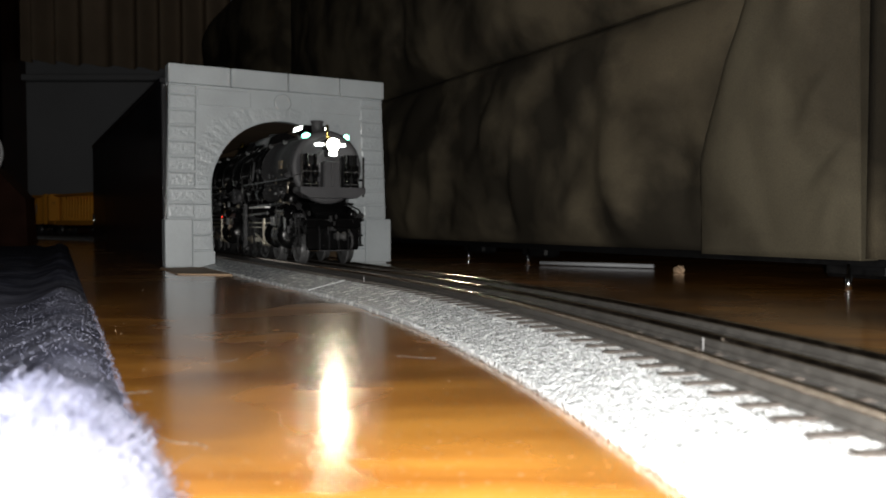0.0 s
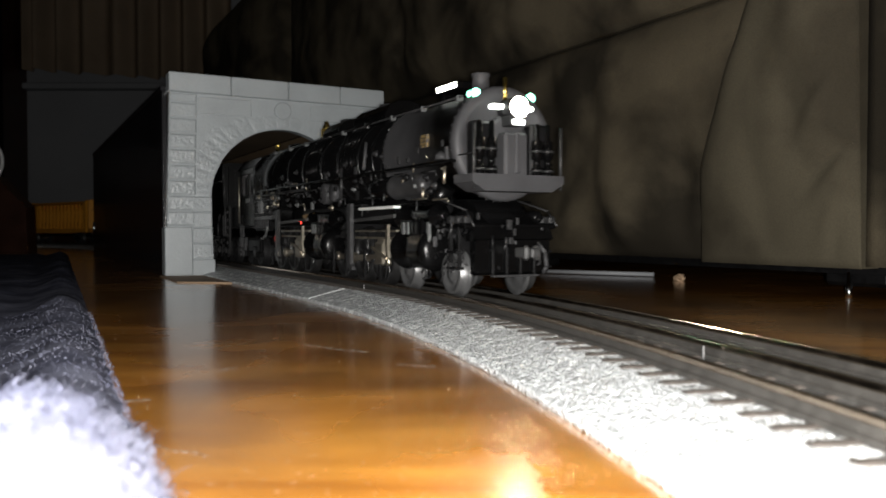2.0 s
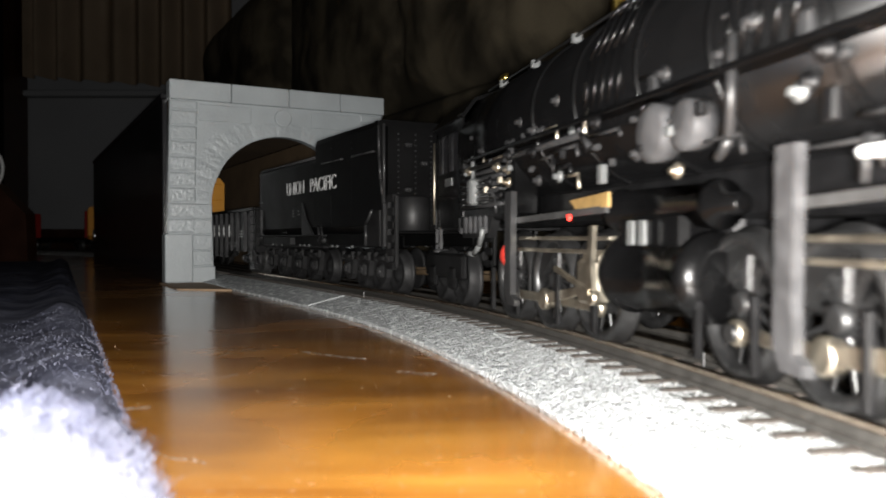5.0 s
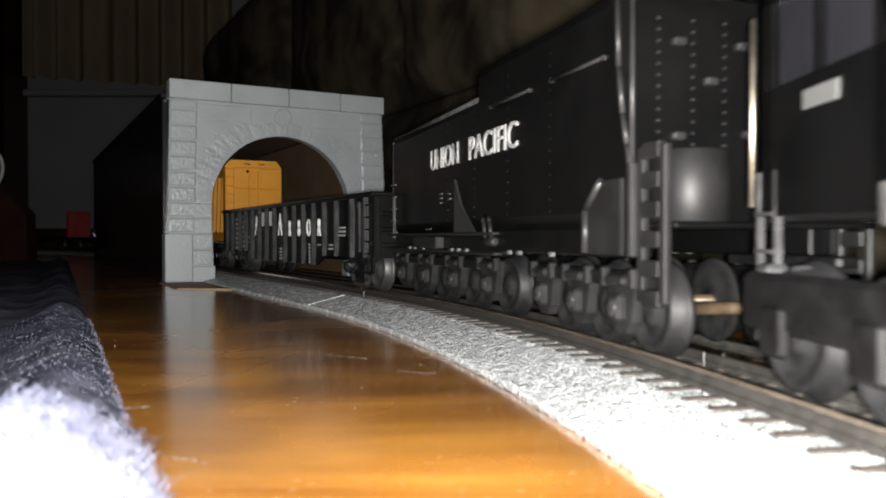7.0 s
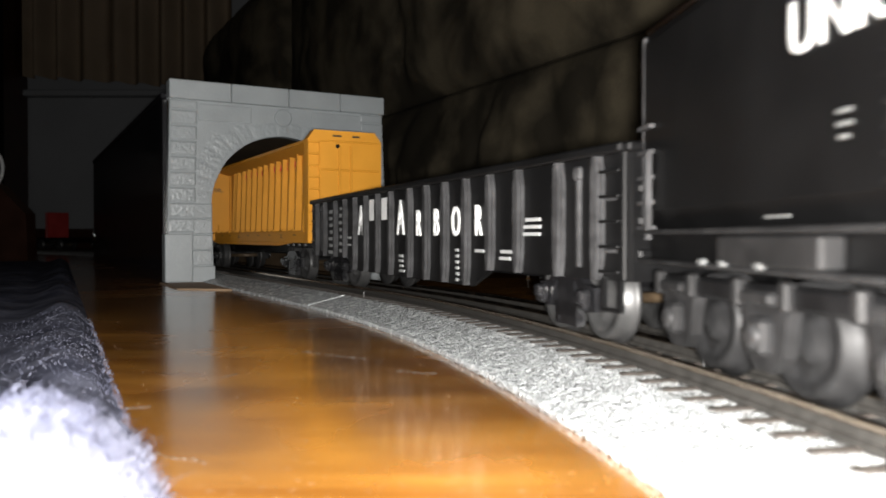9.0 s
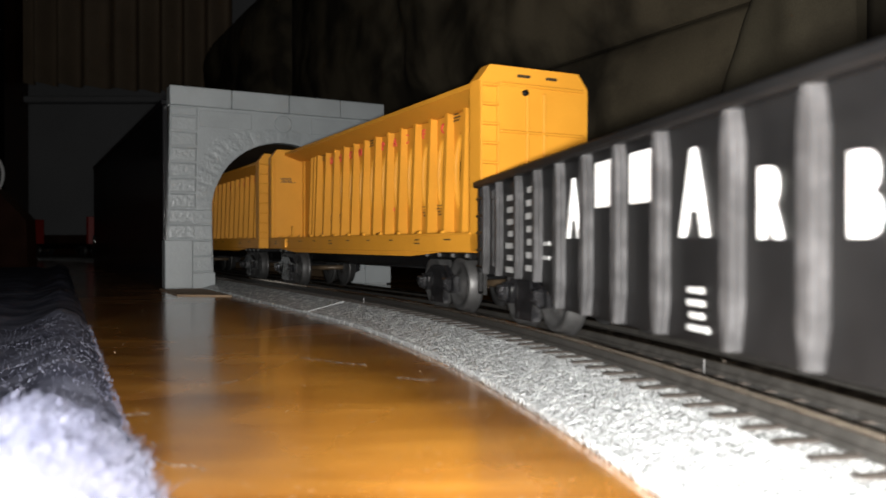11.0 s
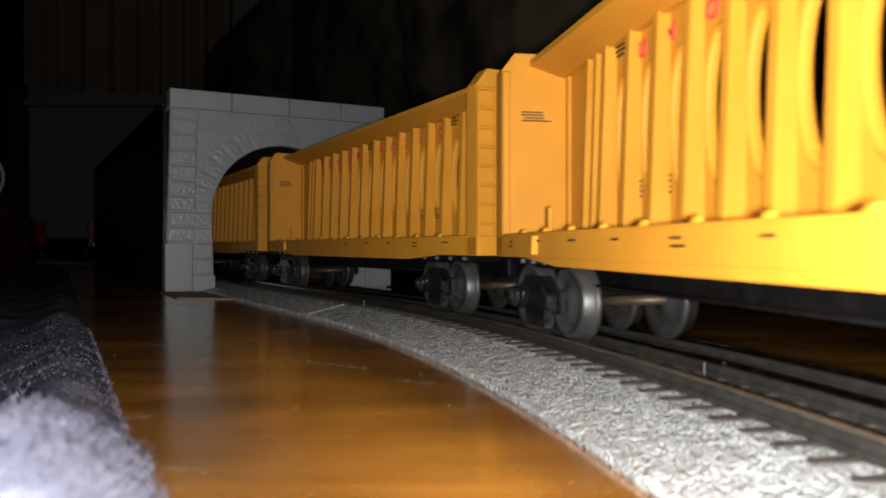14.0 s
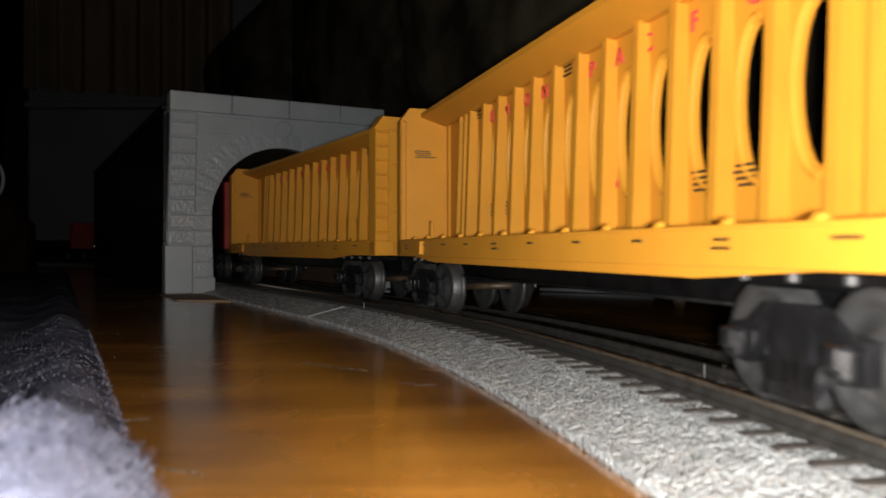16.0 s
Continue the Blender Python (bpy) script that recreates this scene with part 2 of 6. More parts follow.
def wood_floor():
    m = bpy.data.materials.new("varnished_floor")
    m.use_nodes = True
    nt = m.node_tree
    b = nt.nodes["Principled BSDF"]
    co = nt.nodes.new("ShaderNodeTexCoord")
    mp = nt.nodes.new("ShaderNodeMapping")
    mp.inputs["Rotation"].default_value = (0, 0, radians(78))
    mp.inputs["Scale"].default_value = (3.0, 18, 1)
    nt.links.new(co.outputs["Object"], mp.inputs["Vector"])
    g = nt.nodes.new("ShaderNodeTexNoise")
    g.inputs["Scale"].default_value, g.inputs["Detail"].default_value, g.inputs["Distortion"].default_value = 3.0, 8, 0.6
    nt.links.new(mp.outputs["Vector"], g.inputs["Vector"])
    big = nt.nodes.new("ShaderNodeTexNoise")
    big.inputs["Scale"].default_value, big.inputs["Detail"].default_value, big.inputs["Distortion"].default_value = 13, 7, 0.4
    nt.links.new(co.outputs["Object"], big.inputs["Vector"])
    r = nt.nodes.new("ShaderNodeValToRGB")
    r.color_ramp.elements[0].position, r.color_ramp.elements[0].color = 0.32, (0.200, 0.074, 0.0110, 1)
    r.color_ramp.elements[1].position, r.color_ramp.elements[1].color = 0.66, (0.365, 0.160, 0.0270, 1)
    nt.links.new(g.outputs["Fac"], r.inputs["Fac"])
    hs = nt.nodes.new("ShaderNodeHueSaturation")
    mr = nt.nodes.new("ShaderNodeMapRange")
    mr.inputs["From Min"].default_value, mr.inputs["From Max"].default_value = 0.3, 0.7
    mr.inputs["To Min"].default_value, mr.inputs["To Max"].default_value = 0.46, 1.38
    nt.links.new(big.outputs["Fac"], mr.inputs["Value"])
    nt.links.new(mr.outputs["Result"], hs.inputs["Value"])
    nt.links.new(r.outputs["Color"], hs.inputs["Color"])
    # fine dust lying on the varnish
    sp = nt.nodes.new("ShaderNodeTexNoise")
    sp.inputs["Scale"].default_value, sp.inputs["Detail"].default_value = 620, 3
    nt.links.new(co.outputs["Object"], sp.inputs["Vector"])
    sr = nt.nodes.new("ShaderNodeMapRange")
    sr.inputs["From Min"].default_value, sr.inputs["From Max"].default_value = 0.62, 0.74
    sr.inputs["To Min"].default_value, sr.inputs["To Max"].default_value = 0.0, 0.30
    nt.links.new(sp.outputs["Fac"], sr.inputs["Value"])
    mx = nt.nodes.new("ShaderNodeMixRGB")
    mx.inputs["Color2"].default_value = (0.42, 0.33, 0.22, 1)
    nt.links.new(sr.outputs["Result"], mx.inputs["Fac"])
    nt.links.new(hs.outputs["Color"], mx.inputs["Color1"])
    nt.links.new(mx.outputs["Color"], b.inputs["Base Color"])
    b.inputs["Coat Weight"].default_value, b.inputs["Coat Roughness"].default_value, b.inputs["Coat IOR"].default_value = 1.0, 0.165, 1.5
    b.inputs["Specular IOR Level"].default_value = 0.2
    rg = nt.nodes.new("ShaderNodeMapRange")
    rg.inputs["To Min"].default_value, rg.inputs["To Max"].default_value = 0.14, 0.38
    nt.links.new(big.outputs["Fac"], rg.inputs["Value"])
    nt.links.new(rg.outputs["Result"], b.inputs["Roughness"])
    bp = nt.nodes.new("ShaderNodeBump")
    bp.inputs["Strength"].default_value, bp.inputs["Distance"].default_value = 0.12, 0.0006
    fine = nt.nodes.new("ShaderNodeTexNoise")
    fine.inputs["Scale"].default_value, fine.inputs["Detail"].default_value = 140, 3
    nt.links.new(co.outputs["Object"], fine.inputs["Vector"])
    nt.links.new(fine.outputs["Fac"], bp.inputs["Height"])
    nt.links.new(bp.outputs["Normal"], b.inputs["Normal"])
    return m


M_floor = wood_floor()

# ---- the room ----
floor = part("floor", shape((box, (0, 0.8, -0.02), (5.4, 5.4, 0.04))), M_floor)
tagged(floor, "varnished orange-brown wooden floor with scratches and dust", "floor", kind="structure")


def slab(name, a, b, thick, z0, z1, m, label, category="wall"):
    a, b = Vector(a), Vector(b)
    d = b - a
    bm = shape((box, (0, 0, 0), (d.length, thick, z1 - z0)))
    ob = part(name, bm, m, None, label, pose((a.x + b.x) / 2, (a.y + b.y) / 2, (z0 + z1) / 2, 0, 0, math.degrees(math.atan2(d.y, d.x))))
    return tagged(ob, "", category, kind="structure")


WALL_Y = 2.30
slab("wall_north", (-2.7, WALL_Y + 0.05), (2.7, WALL_Y + 0.05), 0.1, 0, 2.4, M_wall, "plain grey painted wall below the curtain")
slab("wall_west", (-2.75, -1.9), (-2.75, 3.5), 0.1, 0, 2.4, M_dim, "wall lost in shadow, the shade put into its dark colour")
slab("wall_east", (2.75, -1.9), (2.75, 3.5), 0.1, 0, 2.4, M_dim, "wall behind the sofa, shade put into its dark colour")
slab("wall_south", (-2.7, -1.95), (2.7, -1.95), 0.1, 0, 2.4, M_dim, "wall lost in shadow, the shade put into its dark colour")
ceil = part("ceiling", shape((box, (0, 0.8, 2.45), (5.6, 5.6, 0.1))), M_wall)
tagged(ceil, "plain pale ceiling lost in the dark", "ceiling", kind="structure")

# ---- the track ----
PITCH = 0.0088
VIEW0, VIEW1 = -0.27, 0.44


def grain(x, y, z):
    p = Vector((x * 800, y * 800, z * 800))
    d = noise.voronoi(p)[0]
    return 0.00018 * (0.42 - d[0]) + 0.00012 * noise.noise(p * 3)


def roadbed_mesh(s0, s1, step, rows, rough):
    """Ballast shoulder, flat top and far shoulder, as one closed skin."""
    top_rows = 44 if rough else 4
    near = [(-0.0435, 0.0), (-0.0432, 0.0016)] + [(-0.0432 + 0.0187 * k / rows, 0.0016 + 0.0042 * k / rows) for k in range(1, rows + 1)]
    prof = near + [*[(-0.0235 + 0.047 * k / top_rows, 0.0057) for k in range(top_rows + 1)], (0.0245, 0.0058), (0.0432, 0.0016), (0.0435, 0.0)]
    n = int((s1 - s0) / step)
    verts, faces = [], []
    for i in range(n + 1):
        s = s0 + (s1 - s0) * i / n
        for j, (o, z) in enumerate(prof):
            q, _ = track(s, o)
            g = grain(q.x, q.y, z) if rough and 2 <= j < len(prof) - 1 else 0
            verts.append((q.x, q.y, z + g))
    w = len(prof)
    for i in range(n):
        for j in range(w - 1):
            a = i * w + j
            faces.append((a, a + 1, a + w + 1, a + w))
        faces.append((i * w, i * w + w, i * w + 2 * w - 1, i * w + w - 1))
    me = bpy.data.meshes.new("roadbed")
    me.from_pydata(verts, [], faces)
    me.materials.append(M_ballast)
    me.materials.append(M_bed)
    for k, p in enumerate(me.polygons):
        p.use_smooth = True
        p.material_index = int(len(near) + top_rows * 0.13 < k % w < len(near) + top_rows * 0.9)
    return me


track_ob = tagged(new("railway_track"), "three-rail toy track on grey moulded ballast curving over the floor", "track", kind="structure")
for s0, s1, step, rows, rough in ((-3.4, VIEW0, 0.02, 3, False), (VIEW0, -0.0004, 0.0008, 24, True), (0.0004, VIEW1, 0.0005, 38, True), (VIEW1, 0.9, 0.02, 3, False)):
    ob = new("roadbed", roadbed_mesh(s0, s1, step, rows, rough))
    ob.parent = track_ob
    tagged(ob, "grey moulded plastic ballast")
bm = bmesh.new()
sweep(bm, [(-0.0437, 0.0), (-0.0434, 0.0019), (-0.0245, 0.0061), (-0.0245, 0.004), (-0.043, 0.0)], -0.0004, 0.0001, 0.0005)
part("section_joint", bm, M_ballast, track_ob)
for o in (-0.0159, 0.0, 0.0159):
    bm = bmesh.new()
    w = 0.00065
    sweep(bm, [(o - w * 1.8, 0.0060), (o + w * 1.8, 0.0060), (o + w * 1.6, 0.0067), (o + w * 0.5, 0.0071), (o + w * 0.5, 0.0084), (o + w, 0.0088), (o + w, RAIL - 0.0002),
               (o + w * 0.7, RAIL), (o - w * 0.7, RAIL), (o - w, RAIL - 0.0002), (o - w, 0.0088), (o - w * 0.5, 0.0084), (o - w * 0.5, 0.0071), (o - w * 1.6, 0.0067)], -3.4, 0.9, 0.012)
    for f in bm.faces:
        f.material_index = int(f.calc_center_median().z < 0.0086)
    part("rail", bm, [M_rail, M_railside], track_ob, "worn steel rail")
tie_me = mesh("tie", shape((box, (0, 0, 0), (0.0019, 0.0490, 0.0011), 0.0003)), M_tie)


def tie_at(s):
    q, a = track(s)
    return pose(q.x, q.y, 0.0056, 0, 0, math.degrees(a))


for k in range(int(VIEW0 / PITCH), int(VIEW1 / PITCH) + 1):
    t = new("tie", tie_me)
    t.parent, t.matrix_basis = track_ob, tie_at(k * PITCH)
bm = bmesh.new()
for k in range(int(-3.3 / PITCH), int(VIEW0 / PITCH)):
    m = tie_at(k * PITCH)
    box(bm, m.translation, (0.0043, 0.049, 0.0016), 0, m.to_3x3())
tagged(part("tie_rows", bm, M_tie, track_ob), kind="stuff")
# small spikes and clips beside the rails
for s, o, hgt in ((0.018, -0.0215, 0.0030), (0.052, -0.012, 0.0030), (0.243, -0.003, 0.0034)):
    q, a = track(s, o)
    part("clip", shape((box, (q.x, q.y, 0.0058 + hgt / 2), (0.0005, 0.0005, hgt), 0.0001)), M_plate0, track_ob)

# ---- tunnel portal ----
FRAME = Matrix.Translation((*(JOINT - ALONG * 0.2424), 0)) @ Matrix.Rotation(math.atan2(SIDE.y, SIDE.x), 4, "Z")
# local axes of the portal: x outwards from the track, y away from the torch, z up


def portal():
    top = new("tunnel_portal")
    top.matrix_basis = FRAME
    tagged(top, "grey plastic model tunnel portal moulded as cut stone", "tunnel portal")
    x0, x1 = -0.066, 0.1035
    cx, rad, spring = 0.0190, 0.0555, 0.0595
    arch = [(cx + rad * math.cos(a), spring + (0.1139 - spring) * math.sin(a)) for a in [math.pi * k / 28 for k in range(29)]]
    depth = 0.009
    bm = bmesh.new()
    # face wall with the arch cut through
    out = [(x0 - 0.003, 0.0), (x0, 0.137), (x1, 0.137), (x1 + 0.005, 0.0)]

    def skin(y):
        return [bm.verts.new((x, y, z)) for x, z in [(cx + rad - 0.0015, 0.0)] + arch + [(cx - rad + 0.0015, 0.0)]], [bm.verts.new((x, y, z)) for x, z in out]
    fi, fo = skin(0.0)
    bi, bo = skin(depth)
    for ins, outs in ((fi, fo), (bi, bo)):
        n = len(ins)
        half = n // 2
        for k in range(n - 1):
            x = ins[k].co.x
            if k < half - 7:
                o = outs[3] if k < 6 else outs[2]
            elif k >= half + 7:
                o = outs[0] if k >= n - 7 else outs[1]
            else:
                o = outs[2] if k < half else outs[1]
            bm.faces.new((ins[k], ins[k + 1], o))
        bm.faces.new((outs[3], outs[2], ins[6]))
        bm.faces.new((outs[1], outs[0], ins[n - 7]))
        bm.faces.new((outs[2], outs[1], ins[half]))
    for k in range(len(fi) - 1):
        bm.faces.new((fi[k], fi[k + 1], bi[k + 1], bi[k]))
    for k in range(4):
        bm.faces.new((fo[k], fo[(k + 1) % 4], bo[(k + 1) % 4], bo[k])) if k != 3 else None
    part("face_wall", bm, M_stone, top)
    # coping stones
    xs = [x0 - 0.0015, x0 + 0.044, x0 + 0.089, x0 + 0.132, x1 + 0.0015]
    for a, b in zip(xs, xs[1:]):
        part("coping_stone", shape((box, ((a + b) / 2, depth / 2 - 0.0015, 0.144), (b - a - 0.0004, depth + 0.005, 0.0142), 0.0006)), M_stone, top)
    # frieze panel below the coping
    for a, b in ((x0 + 0.020, x0 + 0.060), (x0 + 0.108, x1 - 0.018)):
        part("frieze_panel", shape((box, ((a + b) / 2, -0.0002, 0.1285), (b - a, 0.0012, 0.0125), 0.0004)), M_stone, top)
    # quoins up both piers
    rnd = random.Random(4)
    for side in (0, 1):
        z = 0.0375
        k = 0
        while z < 0.1355:
            hgt = min(0.0115, 0.1365 - z)
            inner = 0.0195
            t = (z + hgt / 2) / 0.137
            edge = x0 - 0.003 * (1 - t) if side == 0 else x1 + 0.005 * (1 - t)
            a, b = (edge - 0.0006, edge + inner) if side == 0 else (edge - inner, edge + 0.0006)
            bm = bmesh.new()
            nx, nz = 14, 8
            rough = hgt > 0.008 and rnd.random() < 0.75
            grid = []
            for i in range(nx + 1):
                col = []
                for j in range(nz + 1):
                    x, zz = a + (b - a) * i / nx, z + 0.0003 + (hgt - 0.0006) * j / nz
                    edge_in = i in (0, nx) or j in (0, nz)
                    y = -0.0004 if edge_in else -0.0011 - (0.00028 * noise.noise((x * 420, zz * 420, side * 9 + 3)) if rough else 0)
                    col.append(bm.verts.new((x, y, zz)))
                grid.append(col)
            for i in range(nx):
                for j in range(nz):
                    bm.faces.new((grid[i][j], grid[i + 1][j], grid[i + 1][j + 1], grid[i][j + 1]))
            rim = [g[0] for g in grid] + grid[-1][1:] + [g[-1] for g in grid[-2::-1]] + grid[0][-2:0:-1]
            back = [bm.verts.new((v.co.x, 0.002, v.co.z)) for v in rim]
            for i in range(len(rim)):
                bm.faces.new((rim[i], back[i], back[(i + 1) % len(rim)], rim[(i + 1) % len(rim)]))
            bm.faces.new(back)
            part("quoin", bm, M_rough, top)
            z += hgt
    # voussoirs round the arch
    n = 19
    for k in range(n):
        a0, a1 = math.pi * k / n + 0.008, math.pi * (k + 1) / n - 0.008
        mid = abs((a0 + a1) / 2 - math.pi / 2)
        bm = bmesh.new()
        pts = []
        m = 6
        for rr in range(m + 1):
            row = []
            for c in range(5):
                a = a0 + (a1 - a0) * c / 4
                grow = rr / m * (0.0190 if k % 2 else 0.0215) * (1 - 0.55 * math.exp(-(mid / 0.55) ** 2))
                x, zz = cx + (rad + grow + 0.0002) * math.cos(a), spring + (0.1139 - spring + grow + 0.0002) * math.sin(a)
                rim = rr in (0, m) or c in (0, 4)
                y = -0.0002 if rim else -0.00038 - 0.0002 * noise.noise((x * 450, zz * 450, 7))
                row.append(bm.verts.new((x, y, zz)))
            pts.append(row)
        for rr in range(m):
            for c in range(4):
                bm.faces.new((pts[rr][c], pts[rr][c + 1], pts[rr + 1][c + 1], pts[rr + 1][c]))
        rim = pts[0] + [r[-1] for r in pts[1:]] + pts[-1][-2::-1] + [r[0] for r in pts[-2:0:-1]]
        back = [bm.verts.new((v.co.x, 0.002, v.co.z)) for v in rim]
        for i in range(len(rim)):
            bm.faces.new((rim[i], back[i], back[(i + 1) % len(rim)], rim[(i + 1) % len(rim)]))
        bm.faces.new(back)
        part("voussoir", bm, M_rough, top)
    part("keystone", shape((lathe, (cx, 0.001, 0.1285), (0, -1, 0), [(0, 0.0068), (0.0024, 0.0068), (0.0030, 0.0060), (0.0026, 0.0052)], 28)), M_stone, top)
    # plinths
    for a, b, zt in ((x0 - 0.0048, cx - rad - 0.0145, 0.0366), (x1 - 0.015, x1 + 0.0078, 0.0366)):
        part("plinth", shape((box, ((a + b) / 2, depth / 2 - 0.001, zt / 2 + 0.0008), (b - a, depth + 0.0045, zt - 0.0008), 0.0006)), M_stone, top)
    for a, b in ((cx - rad - 0.0145, cx - rad + 0.0022), (cx + rad - 0.0022, x1 - 0.015)):
        part("jamb_base", shape((box, ((a + b) / 2, depth / 2 - 0.0005, 0.0066), (b - a, depth + 0.0035, 0.0120), 0.0005)), M_stone, top)
        # rough jamb blocks above
    for j in range(4):
        for sgn in (-1, 1):
            xm = cx + sgn * (rad + 0.0070)
            bm = bmesh.new()
            box(bm, (xm, 0.0005, 0.0132 + 0.0117 * (j + 0.5)), (0.0145, 0.0026 + 0.0006 * (j % 2), 0.0112), 0.0006)
            part("jamb_block", bm, M_rough, top)
    return top


portal()
bm = bmesh.new()
prism(bm, [(-0.0725, 0.010), (-0.0740, -0.070), (-0.0440, -0.094), (-0.0440, 0.010)], 0.0, 0.0009, "z")
card = part("cardboard_shim", bm, M_card, None, "", FRAME.copy())
tagged(card, "thin brown cardboard shim under the portal", "cardboard")
# black board tunnel behind the portal
tun = new("tunnel_cover")
tun.matrix_basis = FRAME
tagged(tun, "long glossy black board tunnel behind the portal", "tunnel")
LEN = 0.585
part("side_panel", shape((box, (-0.0685, 0.009 + LEN / 2, 0.069), (0.004, LEN, 0.138), 0.0006)), M_tunnel, tun)
part("side_panel", shape((box, (0.1065, 0.009 + LEN / 2, 0.069), (0.004, LEN, 0.138), 0.0006)), M_tunnel, tun)
part("roof_panel", shape((box, (0.019, 0.009 + LEN / 2, 0.1402), (0.181, LEN, 0.004), 0.0006)), M_tunnel, tun)
part("lining", shape((box, (0.1036, 0.009 + LEN / 2, 0.068), (0.0014, LEN - 0.004, 0.134), 0.0003)), M_kraft, tun, "bare brown cardboard lining")
part("lining", shape((box, (0.019, 0.009 + LEN / 2, 0.1368), (0.168, LEN - 0.004, 0.0014), 0.0003)), M_kraft, tun, "bare brown cardboard lining")
part("corner_pin", shape((tube, (-0.0708, 0.009 + LEN - 0.003, 0.030), (-0.0708, 0.009 + LEN - 0.003, 0.046), 0.0014, 8)), M_chrome, tun)

# ---- the sofa, alongside the track ----
SOFA = Matrix.Translation((*JOINT, 0)) @ Matrix.Rotation(HEAD, 4, "Z")
# local axes: x along the track towards the torch, y outwards, z up


def puffy(x0, x1, z0, z1, y0, deep, bulge, wrinkle, seed, nx=60, nz=44, tilt_top=0.0, folds=(), lean=0.0):
    """An upholstered panel: bulging front with wrinkles, straight back."""
    bm = bmesh.new()
    g = []
    for i in range(nx + 1):
        u = i / nx
        col = []
        for j in range(nz + 1):
            v = j / nz
            e = (1 - abs(2 * u - 1) ** 6) * (1 - abs(2 * v - 1) ** 5)
            x, z = x0 + (x1 - x0) * u + lean * (1 - u) * max(0, v - 0.12) ** 1.2, z0 + (z1 - z0) * v
            w = wrinkle * (noise.noise((x * 9 + seed, z * 14, seed)) + 0.5 * noise.noise((x * 26 + z * 14, z * 22 + seed, seed)))
            for fx, fz, ang, wid, amp in folds:
                dx, dz = x - fx, z - fz
                c, s = math.cos(ang), math.sin(ang)
                al, ac = dx * c + dz * s, -dx * s + dz * c
                w += amp * math.exp(-(ac / wid) ** 2) * math.exp(-(al / (wid * 6)) ** 2)
            y = y0 - bulge * e - w * min(1, e * 1.5) - tilt_top * v
            col.append(bm.verts.new((x, y, z)))
        g.append(col)
    for i in range(nx):
        for j in range(nz):
            f = bm.faces.new((g[i][j], g[i + 1][j], g[i + 1][j + 1], g[i][j + 1]))
            f.smooth = True
    rim = [c[0] for c in g] + g[-1][1:] + [c[-1] for c in g[-2::-1]] + g[0][-2:0:-1]
    back = [bm.verts.new((v.co.x, y0 + deep, v.co.z)) for v in rim]
    for i in range(len(rim)):
        bm.faces.new((rim[i], back[i], back[(i + 1) % len(rim)], rim[(i + 1) % len(rim)]))
    bm.faces.new(back)
    return bm


def sofa():
    top = new("sofa")
    top.matrix_basis = SOFA
    tagged(top, "olive-brown suede sofa with rumpled panels on low chrome feet", "sofa")
    rnd = random.Random(8)

    def folds(n, xa, xb, za, zb, amp):
        return [(rnd.uniform(xa, xb), rnd.uniform(za, zb), rnd.uniform(0.9, 1.9), rnd.uniform(0.006, 0.014), rnd.uniform(-amp, amp)) for _ in range(n)]
    part("front_panel", puffy(-0.62, 0.085, 0.017, 0.172, 0.2045, 0.05, 0.012, 0.008, 2.0, 150, 44, 0.0, folds(26, -0.5, 0.02, 0.03, 0.16, 0.0045)), M_sofa, top)
    part("front_panel", puffy(-1.35, -0.622, 0.017, 0.172, 0.200, 0.05, 0.010, 0.006, 5.0, 70, 30), M_sofa, top)
    part("seat_cushion", puffy(-0.80, 0.080, 0.174, 0.44, 0.205, 0.5, 0.024, 0.008, 3.0, 110, 44, 0.0, folds(8, -0.5, 0.02, 0.19, 0.3, 0.006)), M_sofa, top)
    part("seat_cushion", puffy(-1.30, -0.805, 0.174, 0.44, 0.188, 0.5, 0.03, 0.006, 7.0, 60, 30), M_sofa, top)
    part("arm_front", puffy(0.022, 0.124, 0.0155, 0.46, 0.1965, 0.5, 0.011, 0.005, 11.0, 60, 90, 0.016,
                            [(0.118, 0.05, 1.0, 0.004, 0.005), (0.115, 0.075, 0.8, 0.004, -0.005), (0.112, 0.1, 0.9, 0.005, 0.004), (0.112, 0.03, 1.3, 0.004, -0.004)] + folds(8, 0.04, 0.11, 0.03, 0.2, 0.005), 0.25), M_sofa2, top)
    part("side_panel", puffy(0.1245, 0.62, 0.0165, 0.46, 0.199, 0.5, 0.012, 0.006, 17.0, 90, 50, 0.0, folds(6, 0.13, 0.3, 0.03, 0.2, 0.006)), M_sofa, top)
    part("underframe", shape((box, (-0.36, 0.45, 0.0155), (1.95, 0.48, 0.007))), M_dark, top)
    for x in (-0.276, -0.178, 0.109, 0.42, -0.60, -0.95):
        part("foot", shape((lathe, (x, 0.2092, 0.0), (0, 0, 1), [(0, 0.0015), (0.0004, 0.0018), (0.0070, 0.0018), (0.0072, 0.0010), (0.013, 0.0010)], 16)), M_chrome, top, "small chrome foot")
        part("foot_pad", shape((box, (x, 0.222, 0.0095), (0.036, 0.016, 0.008), 0.002)), M_dark, top)
    return top


sofa()

# ---- wall side: curtain, trim ----


